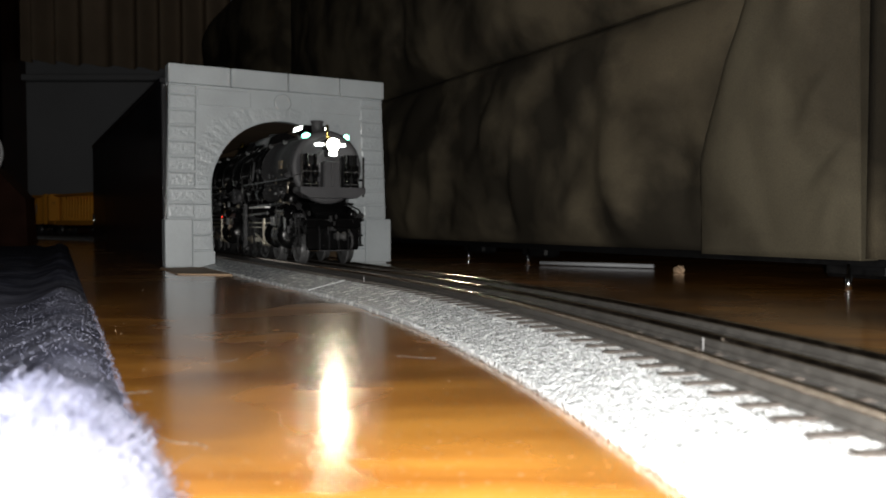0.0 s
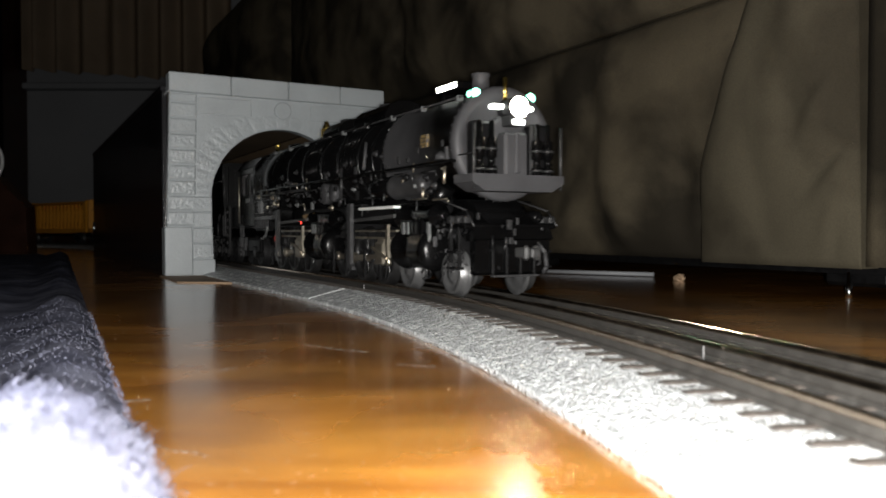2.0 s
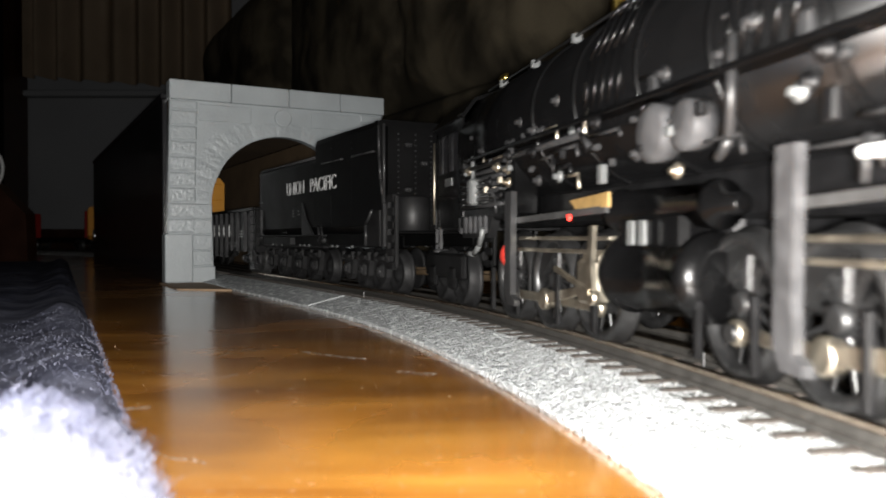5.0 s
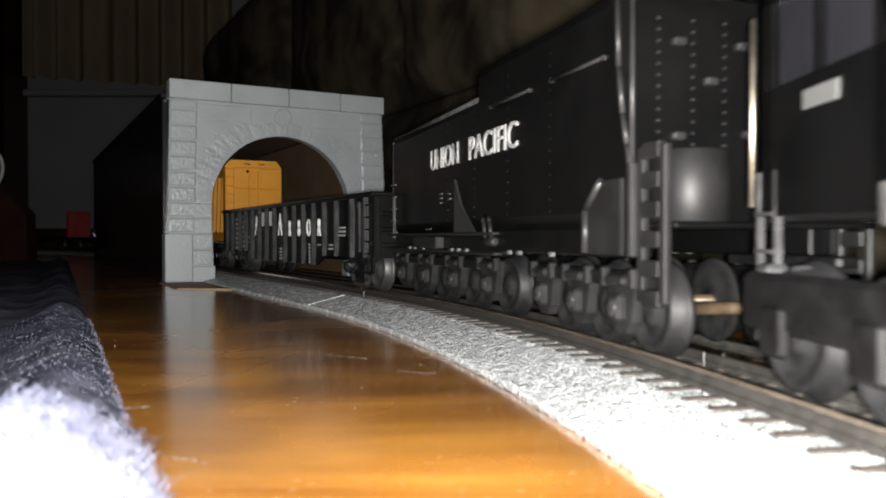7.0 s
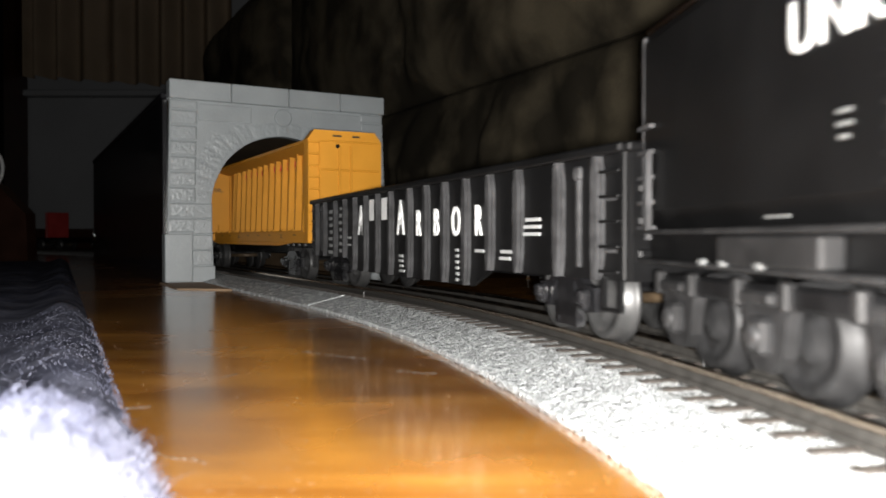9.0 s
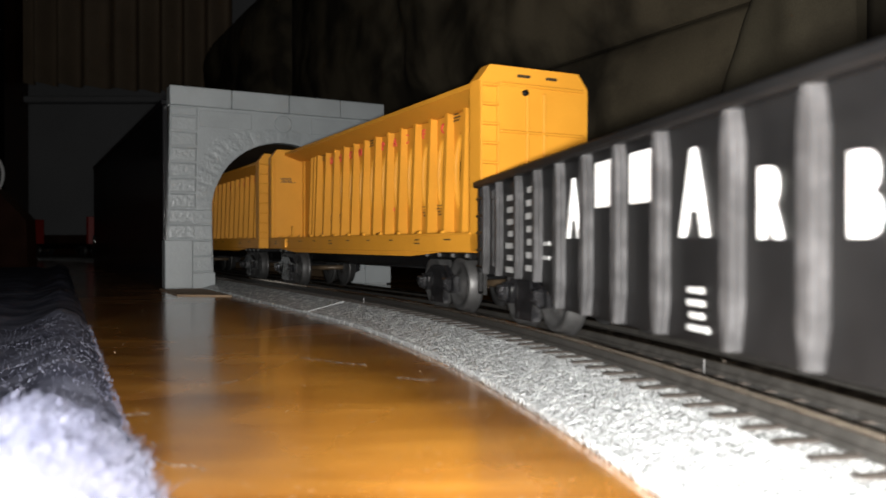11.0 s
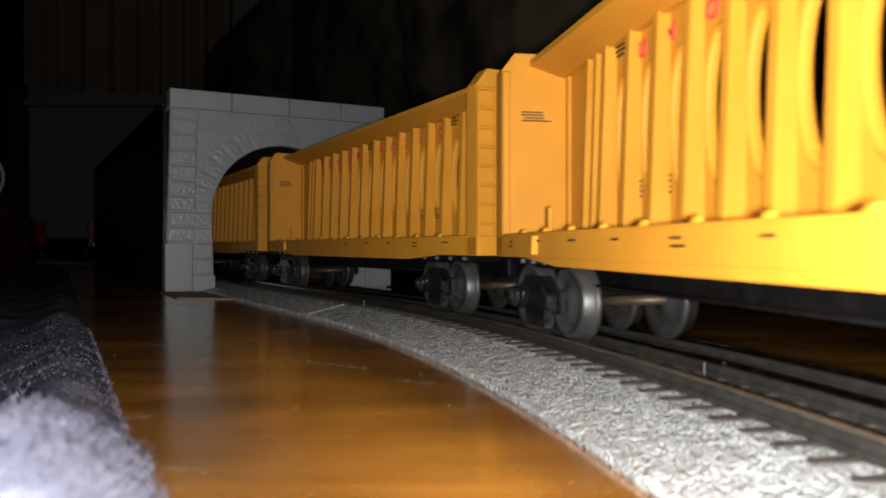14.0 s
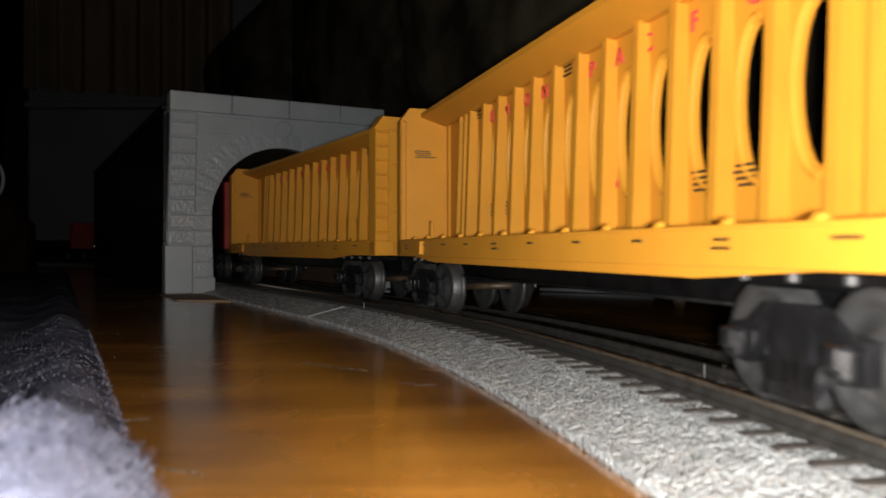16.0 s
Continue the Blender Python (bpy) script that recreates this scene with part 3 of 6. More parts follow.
def curtain():
    bm = bmesh.new()
    z0, z1 = 0.475, 1.9
    n = 220
    x0, x1 = -1.20, -0.60
    fr, bk = [], []
    for i in range(n + 1):
        u = i / n
        x = x0 + (x1 - x0) * u
        y = WALL_Y - 0.06 + 0.022 * math.sin(u * 2 * math.pi * 8.5 + 0.6 * math.sin(u * 9)) + 0.006 * math.sin(u * 61)
        fr.append([bm.verts.new((x, y, z)) for z in (z0 - 0.04 * u + 0.02, z1)])
        bk.append([bm.verts.new((x, y + 0.004, z)) for z in (z0 - 0.04 * u + 0.02, z1)])
    for i in range(n):
        for a in (fr, bk):
            f = bm.faces.new((a[i][0], a[i + 1][0], a[i + 1][1], a[i][1]))
            f.smooth = True
        bm.faces.new((fr[i][0], bk[i][0], bk[i + 1][0], fr[i + 1][0]))
        bm.faces.new((fr[i][1], bk[i][1], bk[i + 1][1], fr[i + 1][1]))
    ob = part("curtain", bm, M_curtain)
    return tagged(ob, "long beige pleated curtain hanging against the wall", "curtain")


curtain()
part_sill = part("window_sill", shape((box, (-0.92, WALL_Y - 0.02, 0.452), (0.80, 0.04, 0.018), 0.003)), M_wall)
tagged(part_sill, "grey painted window sill under the curtain", "sill", kind="structure")
bb = part("baseboard", shape((box, (-0.9, WALL_Y - 0.008, 0.03), (3.4, 0.016, 0.06), 0.003)), M_wood2)
tagged(bb, "dark red-brown wooden baseboard", "baseboard", kind="structure")

# dark leaning stand at the far side with a pale cable
stand = new("leaning_stand")
tagged(stand, "dark wooden stand leaning near the far wall", "stand")
bm = bmesh.new()
prism(bm, [(-0.99, 0.0), (-0.690, 0.0), (-0.693, 0.074), (-0.736, 0.118), (-0.99, 0.30)], 1.30, 1.33, "y")
part("board", bm, M_wood2, stand)
part("post", shape((box, (-0.860, 1.345, 0.30), (0.20, 0.03, 0.6), 0.003)), M_dark, stand)
bm = bmesh.new()
pts = [(-0.752 + 0.030 * math.cos(a), 1.285, 0.148 + 0.036 * math.sin(a)) for a in [radians(-70 + 140 * k / 16) for k in range(17)]]
wire(bm, pts, 0.0028, 8)
cable = tagged(part("cable_loop", bm, M_white), "loop of white cable beside the dark stand", "cable")

# cabinet shape added so the area left of the curtain stays black
cabinet = new("dark_fill_cabinet")
tagged(cabinet, "tall dark cabinet shape added to keep the area beside the curtain black", "cabinet")
part("body", shape((box, (-1.47, 2.14, 0.95), (0.52, 0.30, 1.9), 0.004)), M_wood2, cabinet)
part("door", shape((box, (-1.34, 1.982, 0.95), (0.24, 0.014, 1.8), 0.003)), M_wood2, cabinet)
part("door", shape((box, (-1.60, 1.982, 0.95), (0.24, 0.014, 1.8), 0.003)), M_wood2, cabinet)

# ---- fleece blanket on the floor ----


def blanket():
    top = new("fleece_blanket")
    tagged(top, "navy blue fleece blanket on the floor, fuzzy pile lightened near the torch", "blanket")
    a, b = Vector((-0.0276, 0.080)), Vector((-0.496, 1.035))
    d = (b - a).normalized()
    nrm = Vector((-d.y, d.x))
    rnd = random.Random(3)

    def hgt(u, v):
        # u along the hem away from the torch, v away from the hem
        q = a + d * u + nrm * v
        z = 0.0022 + 0.0007 * noise.noise((q.x * 26, q.y * 26, 1)) + 0.0004 * noise.noise((q.x * 140, q.y * 140, 4))
        z += 0.0034 * math.exp(-((v - 0.010) / 0.007) ** 2) * (1 - 0.3 * math.sin(u * 40))
        z -= 0.002 * math.exp(-((v - 0.028) / 0.006) ** 2)
        z += 0.0007 * math.exp(-((v - 0.050 - 0.02 * math.sin(u * 9)) / 0.009) ** 2)
        z += 0.0108 * math.exp(-(max(0, u - 0.015) / 0.031) ** 2) * min(1, v / 0.016 + 0.15)
        return max(0.0006, z * min(1, v / 0.004 + 0.12))
    nu, nv = 260, 130
    bm = bmesh.new()
    g = []
    for i in range(nu + 1):
        u = -0.07 + 1.2 * (i / nu) ** 2.0
        col = []
        for j in range(nv + 1):
            v = 0.75 * (j / nv) ** 2.2
            wob = 0.0012 * noise.noise((u * 120, 3, 9))
            q = a + d * u + nrm * (v + wob)
            if q.y < 0.012 and q.x > -0.05:
                q.y = 0.012 + (q.y - 0.012) * 0.2
            col.append(bm.verts.new((q.x, q.y, hgt(u, v))))
        g.append(col)
    for i in range(nu):
        for j in range(nv):
            f = bm.faces.new((g[i][j], g[i + 1][j], g[i + 1][j + 1], g[i][j + 1]))
            f.smooth = True
    rim = [c[0] for c in g] + g[-1][1:] + [c[-1] for c in g[-2::-1]] + g[0][-2:0:-1]
    low = [bm.verts.new((v.co.x, v.co.y, 0.0002)) for v in rim]
    for i in range(len(rim)):
        bm.faces.new((rim[i], low[i], low[(i + 1) % len(rim)], rim[(i + 1) % len(rim)]))
    part("cloth", bm, M_fur, top)
    verts, faces = [], []
    for k in range(52000):
        u = -0.03 + 0.30 * rnd.random() ** 3.0
        v = 0.11 * rnd.random() ** 1.3 - 0.001
        q = a + d * u + nrm * v
        if q.y < 0.035:
            continue
        z = hgt(u, max(v, 0.0005)) - 0.0003
        ln = rnd.uniform(0.0010, 0.0032) * (1.5 if u < 0.05 else 0.35)
        an = rnd.uniform(0, 6.28)
        le = rnd.uniform(0.2, 1.0)
        dx, dy, dz = math.cos(an) * le, math.sin(an) * le, 0.8
        w = 0.00009
        px, py = -math.sin(an) * w, math.cos(an) * w
        i = len(verts)
        cx2, cy2 = math.cos(an + 1.3) * ln * 0.35, math.sin(an + 1.3) * ln * 0.35
        verts += [(q.x - px, q.y - py, z), (q.x + px, q.y + py, z), (q.x + dx * ln * 0.5 + px + cx2, q.y + dy * ln * 0.5 + py + cy2, z + dz * ln * 0.5),
                  (q.x + dx * ln * 0.5 - px + cx2, q.y + dy * ln * 0.5 - py + cy2, z + dz * ln * 0.5), (q.x + dx * ln, q.y + dy * ln, z + dz * ln * 0.8)]
        faces += [(i, i + 1, i + 2, i + 3), (i + 3, i + 2, i + 4)]
    me = bpy.data.meshes.new("fuzz")
    me.from_pydata(verts, [], faces)
    me.materials.append(M_fuzz)
    ob = new("fuzz", me)
    ob.parent = top
    tagged(ob, "fuzzy fleece nap, torchlight put into its paler colour", kind="stuff")


blanket()

# ---- dust, scratches and small litter on the floor ----
rnd = random.Random(12)
bm = bmesh.new()
for k in range(900):
    y = 0.15 + 0.45 * rnd.random() ** 1.2
    x = rnd.uniform(-0.30, 0.12) * (0.3 + y)
    r = rnd.uniform(0.00003, 0.00010) * (2.2 if rnd.random() < 0.08 else 1)
    box(bm, (x - 0.02, y, r * 0.6), (r * 2, r * 1.4, r), r * 0.3, Matrix.Rotation(rnd.uniform(0, 3), 3, "Z"))
tagged(part("dust_specks", bm, M_card), "pale dust specks scattered over the varnish", "dust", kind="stuff")
# pale scratches in the varnish, added as thin threads lying on it
for x, y, L, an in ((-0.043, 0.235, 0.026, -35), (-0.036, 0.118, 0.012, 150), (0.02, 0.15, 0.02, 25), (-0.075, 0.155, 0.016, 8), (-0.012, 0.20, 0.011, -20), (-0.055, 0.19, 0.007, 60)):
    bm = bmesh.new()
    c, s = math.cos(radians(an)), math.sin(radians(an))
    wire(bm, [(x + c * L * k / 6, y + s * L * k / 6 + 0.0007 * math.sin(k * 1.3), 0.00012) for k in range(7)], 0.00006, 5)
    tagged(part("scratch_line", bm, M_plate0), "fine pale scratch on the varnished floor, laid on as a thread", "lint")
stick = part("white_stick", shape((tube, (0.078, 0.627, 0.002), (0.156, 0.578, 0.002), 0.0016, 10)), M_wall)
tagged(stick, "thin pale stick lying under the sofa edge", "stick")
bm = bmesh.new()
bmesh.ops.create_icosphere(bm, subdivisions=3, radius=0.0038)
for v in bm.verts:
    v.co *= 1 + 0.45 * noise.noise(v.co * 420)
    v.co.z = v.co.z * 0.7 + 0.0022
tagged(part("crumb", bm, M_card, None, "", pose(0.1616, 0.5335, 0)), "pale brown crumb on the floor by the sofa", "crumb")

# ---- rolling stock ----
# local axes of a car: x forwards, y to the far side, z up from the rail top
WHEEL_R = 0.0098
LAG = -0.008


def wheelset(parent, x, r=WHEEL_R, half=0.0137, thick=0.0042, tread=None):
    bm = bmesh.new()
    e = half + thick
    side = [(e - 0.0006, r * 0.12), (e - 0.0008, r * 0.34), (e - 0.0020, r * 0.42), (e - 0.0020, r * 0.72), (e - 0.0010, r * 0.80), (e - 0.0008, r - 0.0005), (e - 0.0012, r - 0.0001), (half + 0.0004, r + 0.0002),
            (half, r + 0.0010), (half - 0.0008, r + 0.0014), (half - 0.0016, r + 0.0011), (half - 0.0013, r * 0.86), (half - 0.0013, r * 0.62), (half - 0.0016, r * 0.50), (half - 0.0018, 0.0014)]
    lathe(bm, (0, 0, 0), (0, 1, 0), [(-a, q) for a, q in side] + [(a, q) for a, q in side[::-1]], 28)
    for f in bm.faces:
        if abs(f.calc_center_median().y) < half - 0.0030:
            f.material_index = 1
    w = part("wheelset", bm, [tread or M_wheel, M_axle], parent, at=pose(x, 0, r))
    return w


def truck(parent, x, base=0.0245, axles=2, yframe=0.0182, detail=True):
    """A freight truck with its side frames, springs and wheelsets."""
    t = new("truck")
    t.parent = parent
    t.matrix_basis = pose(x, 0, 0)
    r = WHEEL_R
    for sy in (-1, 1):
        bm = bmesh.new()
        y0, y1 = sy * (yframe), sy * (yframe + 0.0024)
        a, b = min(y0, y1), max(y0, y1)
        h = base / 2
        prism(bm, [(-h - 0.0035, r - 0.003), (-h - 0.0035, r + 0.0028), (-h + 0.002, r + 0.0034), (-0.006, r + 0.0066), (0.006, r + 0.0066), (h - 0.002, r + 0.0034), (h + 0.0035, r + 0.0028), (h + 0.0035, r - 0.003),
                   (h - 0.002, r - 0.0034), (h - 0.0045, r + 0.0006), (0.0058, r + 0.0038), (0.0048, r + 0.0038), (0.0048, r - 0.0036), (0.0058, r - 0.0052), (h - 0.0058, r - 0.0016), (h - 0.0072, r - 0.0042),
                   (0.0065, r - 0.0074), (-0.0065, r - 0.0074), (-h + 0.0072, r - 0.0042), (-h + 0.0058, r - 0.0016), (-0.0058, r - 0.0052), (-0.0048, r - 0.0036), (-0.0048, r + 0.0038), (-0.0058, r + 0.0038), (-h + 0.0045, r + 0.0006), (-h + 0.002, r - 0.0034)], a, b)
        part("side_frame", bm, M_gloss, t)
        for xs in (-0.0028, 0.0, 0.0028):
            bm = bmesh.new()
            lathe(bm, (xs, (y0 + y1) / 2, r - 0.0054), (0, 0, 1), [(k * 0.00045, 0.0011 if k % 2 else 0.00145) for k in range(17)], 10)
            part("spring", bm, M_gloss, t)
        for xs in (-h, h):
            part("journal_box", shape((box, (xs, y1 + sy * 0.0010, r - 0.0002), (0.0048, 0.0024, 0.0050), 0.0008), (box, (xs, y1 + sy * 0.0024, r + 0.0005), (0.0034, 0.0010, 0.0034), 0.0010)), M_gloss, t)
    part("bolster", shape((box, (0, 0, r + 0.0012), (0.0075, yframe * 2, 0.0045), 0.0006), (tube, (0, 0, r + 0.002), (0, 0, r + 0.0105), 0.006, 16)), M_dark, t)
    axs = [wheelset(t, xs) for xs in (-base / 2, base / 2)]
    return t, axs


def coupler(parent, x, sgn, z=0.0150):
    bm = bmesh.new()
    box(bm, (x - sgn * 0.006, 0, z), (0.016, 0.0030, 0.0032), 0.0004)
    box(bm, (x + sgn * 0.0022, 0.0022, z), (0.0055, 0.0028, 0.0056), 0.0008)
    box(bm, (x + sgn * 0.0022, -0.0024, z), (0.0034, 0.0024, 0.0056), 0.0008)
    part("coupler", bm, M_dark, parent)


def bars(bm, x, z, y, rows, width, hgt=0.0007, gap=0.0014):
    """Lines of writing too small to read."""
    rnd = random.Random(int(x * 9000) + rows)
    for k in range(rows):
        w = width * rnd.uniform(0.6, 1)
        box(bm, (x + rnd.uniform(-0.1, 0.1) * width, y, z - k * gap), (w, 0.0003, hgt))


YL = 0.2776                         # length of a lumber car
Y_GAP = 0.2990                      # from one lumber car to the next
Y_SILL0, Y_SILL1, Y_TOP = 0.0214, 0.0282, 0.0856
Y_BAY = 0.0157


def lumber_car():
    """Centre-beam flat car with tall end bulkheads."""
    top = new("lumber_car")
    h, w = YL / 2, 0.0226
    deck = part("deck", shape((box, (0, 0, (Y_SILL0 + Y_SILL1) / 2), (YL, 2 * w, Y_SILL1 - Y_SILL0), 0.0003)), M_yellow, top)
    for sy in (-1, 1):
        bm = bmesh.new()
        prism(bm, [(-0.113, Y_SILL0 + 0.0002), (0.113, Y_SILL0 + 0.0002), (0.081, Y_SILL0 - 0.0019), (-0.081, Y_SILL0 - 0.0019)], sy * (w - 0.0012) - 0.0006, sy * (w - 0.0012) + 0.0006)
        part("belly_plate", bm, M_yellow, deck)
        part("sill_lip", shape((box, (0, sy * w, Y_SILL1 - 0.0002), (YL - 0.012, 0.0009, 0.0008), 0.0002)), M_yellow, deck)
        for k in range(12):
            x = -0.1100 + 0.0200 * k
            part("winch", shape((box, (x, sy * (w - 0.0008), Y_SILL1 + 0.0007), (0.0022, 0.0014, 0.0012), 0.0003), (tube, (x - 0.0019, sy * (w - 0.0002), Y_SILL1 + 0.0004), (x + 0.0019, sy * (w - 0.0002), Y_SILL1 + 0.0004), 0.0005, 8)), M_yellow, deck)
        for x in (-0.0935,):
            part("brake_stand", shape((box, (x, sy * (w - 0.0030), Y_SILL1 + 0.0034), (0.0021, 0.0012, 0.0070), 0.0003)), M_yellow, deck)
            part("sill_bracket", shape((prism, [(x - 0.0036, Y_SILL1 - 0.0008), (x - 0.0008, Y_SILL1 - 0.0008), (x - 0.0016, Y_SILL0 + 0.0010), (x - 0.0040, Y_SILL0 + 0.0010)], sy * (w + 0.0008) - 0.0008, sy * (w + 0.0008) + 0.0008)), M_yellow, deck)
    part("centre_sill", shape((box, (0, 0, Y_SILL0 - 0.0045), (YL * 0.94, 0.0085, 0.0070), 0.0006)), M_dark, top)
    for sg in (-1, 1):
        part("draft_gear", shape((box, (sg * 0.107, 0, Y_SILL0 - 0.0015), (0.034, 0.036, 0.0028), 0.0006)), M_dark, top)
        for k in range(4):
            part("brake_fitting", shape((box, (sg * (0.090 + 0.011 * k), -w + 0.0040, Y_SILL0 - 0.0012), (0.0016, 0.0014, 0.0016), 0.0003)), M_plate0, top)
    part("brake_pipe", shape((tube, (-0.084, -0.0105, 0.0145), (0.084, -0.0105, 0.0145), 0.0005, 6)), M_dark, top)
    # centre beam: wall with oval openings, posts and top chord
    inner = h - 0.0062
    zt = Y_TOP - 0.0042
    z0, z1 = Y_SILL1 - 0.0005, zt
    rx, rz, zc = Y_BAY * 0.35, 0.0150, 0.0535
    m = 24
    for k in range(12):
        cx = (k - 5.5) * Y_BAY
        bm = bmesh.new()
        rings = {}
        for y in (-0.0008, 0.0008):
            inn = [bm.verts.new((cx + rx * math.cos(2 * math.pi * i / m), y, zc + rz * math.sin(2 * math.pi * i / m))) for i in range(m)]
            out = []
            for i in range(m):
                c, q = math.cos(2 * math.pi * i / m), math.sin(2 * math.pi * i / m)
                f = 1 / max(abs(c), abs(q))
                out.append(bm.verts.new((cx + Y_BAY / 2 * c * f, y, zc + (z1 - zc) * q * f if q > 0 else zc + (zc - z0) * q * f)))
            for i in range(m):
                bm.faces.new((inn[i], inn[(i + 1) % m], out[(i + 1) % m], out[i]))
            rings[y] = inn
        for i in range(m):
            bm.faces.new((rings[-0.0008][i], rings[-0.0008][(i + 1) % m], rings[0.0008][(i + 1) % m], rings[0.0008][i]))
        panel = part("beam_panel", bm, M_yellow, top)
        for sy in (-1, 1):
            bm = bmesh.new()
            loops = []
            for kx, yy in ((0.97, 0.0006), (1.0, 0.0011), (1.12, 0.0015), (1.30, 0.0006)):
                loops.append([bm.verts.new((cx + rx * kx * math.cos(2 * math.pi * i / m), sy * yy, zc + rz * (1 + (kx - 1) * 0.6) * math.sin(2 * math.pi * i / m))) for i in range(m)])
            for ra, rb in zip(loops, loops[1:] + loops[:1]):
                for i in range(m):
                    bm.faces.new((ra[i], ra[(i + 1) % m], rb[(i + 1) % m], rb[i]))
            part("oval_rim", bm, M_yellow, panel)
    for sg in (-1, 1):
        a, b = 6 * Y_BAY, inner
        part("beam_panel", shape((box, (sg * (a + b) / 2, 0, (z0 + z1) / 2), (b - a, 0.0016, z1 - z0))), M_yellow, top)
        part("corner_angle", shape((box, (sg * (inner - 0.0016), 0, (z0 + z1) / 2), (0.0030, 0.0036, z1 - z0), 0.0004)), M_yellow, top)

    def post(x, wide, deep):
        bm = bmesh.new()
        prism(bm, [(-deep, Y_SILL1 - 0.0004), (0.0016, Y_SILL1 - 0.0004), (0.0016, zt), (-deep * 0.62, zt)], x - wide * 0.34, x + wide * 0.34, "x")
        prism(bm, [(-deep, Y_SILL1 - 0.0004), (-deep - 0.0007, Y_SILL1 - 0.0004), (-deep * 0.62 - 0.0007, zt), (-deep * 0.62, zt)], x - wide / 2, x + wide / 2, "x")
        part("post", bm, M_yellow, top)
    for k in range(13):
        post((k - 6) * Y_BAY, 0.0026, 0.0052)
    for x in (0.1016, 0.1082):
        for sg in (-1, 1):
            post(sg * x, 0.0018, 0.0046)
    bm = bmesh.new()
    prism(bm, [(-0.0030, zt - 0.003), (0.0030, zt - 0.003), (0.0135, zt + 0.0004), (0.0135, zt + 0.0022), (-0.0135, zt + 0.0022), (-0.0135, zt + 0.0004)], -inner, inner, "x")
    part("top_chord", bm, M_yellow, top)
    # end bulkheads with a ladder on the end face
    for sg in (-1, 1):
        xa, xb = sg * inner, sg * h
        bm = bmesh.new()
        prism(bm, [(-w, Y_SILL0), (w, Y_SILL0), (w, Y_TOP - 0.0055), (w - 0.0042, Y_TOP), (-w + 0.0042, Y_TOP), (-w, Y_TOP - 0.0055)], min(xa, xb), max(xa, xb), "x")
        bk = part("bulkhead", bm, M_yellow, top)
        for y in (-w + 0.0013, w - 0.0013):
            part("inner_edge", shape((box, (xa - sg * 0.0004, y, (Y_SILL1 + Y_TOP - 0.0058) / 2), (0.0012, 0.0024, Y_TOP - 0.0058 - Y_SILL1), 0.0004)), M_yellow, bk)
        for y in (-0.0035, 0.0035):
            part("stiffener", shape((box, (xb + sg * 0.0004, y, (Y_SILL1 + Y_TOP - 0.0085) / 2), (0.0012, 0.0012, Y_TOP - Y_SILL1 - 0.0085), 0.0003)), M_yellow, bk)
        for z in (Y_TOP - 0.0062, Y_TOP - 0.0225, Y_SILL1 + 0.0130):
            part("stiffener", shape((box, (xb + sg * 0.0004, 0.0030, z), (0.0012, 0.0350, 0.0012), 0.0004)), M_yellow, bk)
        bm = bmesh.new()
        bars(bm, -0.005, 0, 0, 1, 0.007, 0.0010)
        bars(bm, 0.006, 0, 0, 1, 0.007, 0.0010)
        ink = part("small_lettering", bm, M_ink, bk)
        ink.matrix_basis = pose(xb + sg * 0.0002, 0, Y_TOP - 0.0030, 0, 0, 90)
        yl = -sg * (w - 0.0036) if sg < 0 else -(w - 0.0036)
        for dy in (-0.0033, 0.0033):
            part("ladder_rail", shape((box, (xb + sg * 0.0007, yl + dy, (Y_SILL1 + Y_TOP - 0.006) / 2), (0.0014, 0.0007, Y_TOP - 0.006 - Y_SILL1), 0.0002)), M_yellow, bk)
        for k in range(8):
            part("rung", shape((box, (xb + sg * 0.0010, yl, Y_SILL1 + 0.0040 + 0.0066 * k), (0.0020, 0.0062, 0.0010), 0.0003)), M_yellow, bk)
        part("step_plate", shape((box, (xb + sg * 0.0005, -w + 0.0048, (Y_SILL0 + Y_SILL1) / 2), (0.0012, 0.0094, Y_SILL1 - Y_SILL0), 0.0003)), M_yellow, bk)
        if sg > 0:
            part("brake_wheel", shape((lathe, (xb + 0.0012, -0.0052, Y_TOP - 0.0090), (1, 0, 0), [(0, 0.0011), (0.001, 0.0011), (0.0012, 0.0004)], 14)), M_dark, bk)
        bm = bmesh.new()
        bars(bm, 0, 0, 0, 4, 0.0100, 0.0004, 0.0009)
        ink = part("small_lettering", bm, M_ink, bk)
        ink.matrix_basis = pose(xa - sg * 0.0003, -0.0120, Y_TOP - 0.0185, 0, 0, 90)
    # lettering along the beam
    for x, ch in zip((-0.0762, -0.0612, -0.0513, -0.0425, -0.0283, 0.0034, 0.0184, 0.0321, 0.0417, 0.0508, 0.0627, 0.0703), "UNIONPACIFIC"):
        t = writing("letter", ch, 0.0062, M_redtext, top)
        t.matrix_basis = pose(x, -0.0012, 0.0735, 90, 0, 0)
    for x, z, wd in ((0.0810, 0.0795, 0.0080), (-0.0905, 0.0795, 0.0066), (-0.0120, 0.0795, 0.0066), (0.0532, 0.0410, 0.0080), (0.0679, 0.0410, 0.0080), (-0.0795, 0.0410, 0.0066), (-0.0639, 0.0410, 0.0066)):
        part("small_lettering", shape((bars, x, z, -0.0011, 4, wd, 0.0006, 0.0013)), M_ink, top)
    for x in (-0.0339, -0.0185, -0.0032, 0.0145):
        part("small_lettering", shape((bars, x, 0.0412, -0.0011, 1, 0.0072, 0.0016)), M_redtext, top)
    for k in range(10):
        part("small_lettering", shape((bars, -0.12 + 0.0262 * k, Y_SILL0 + 0.0046, -w - 0.0003, 1 + (k % 4 == 0), 0.0052, 0.0005)), M_ink, top)
    coupler(top, h + 0.007, 1)
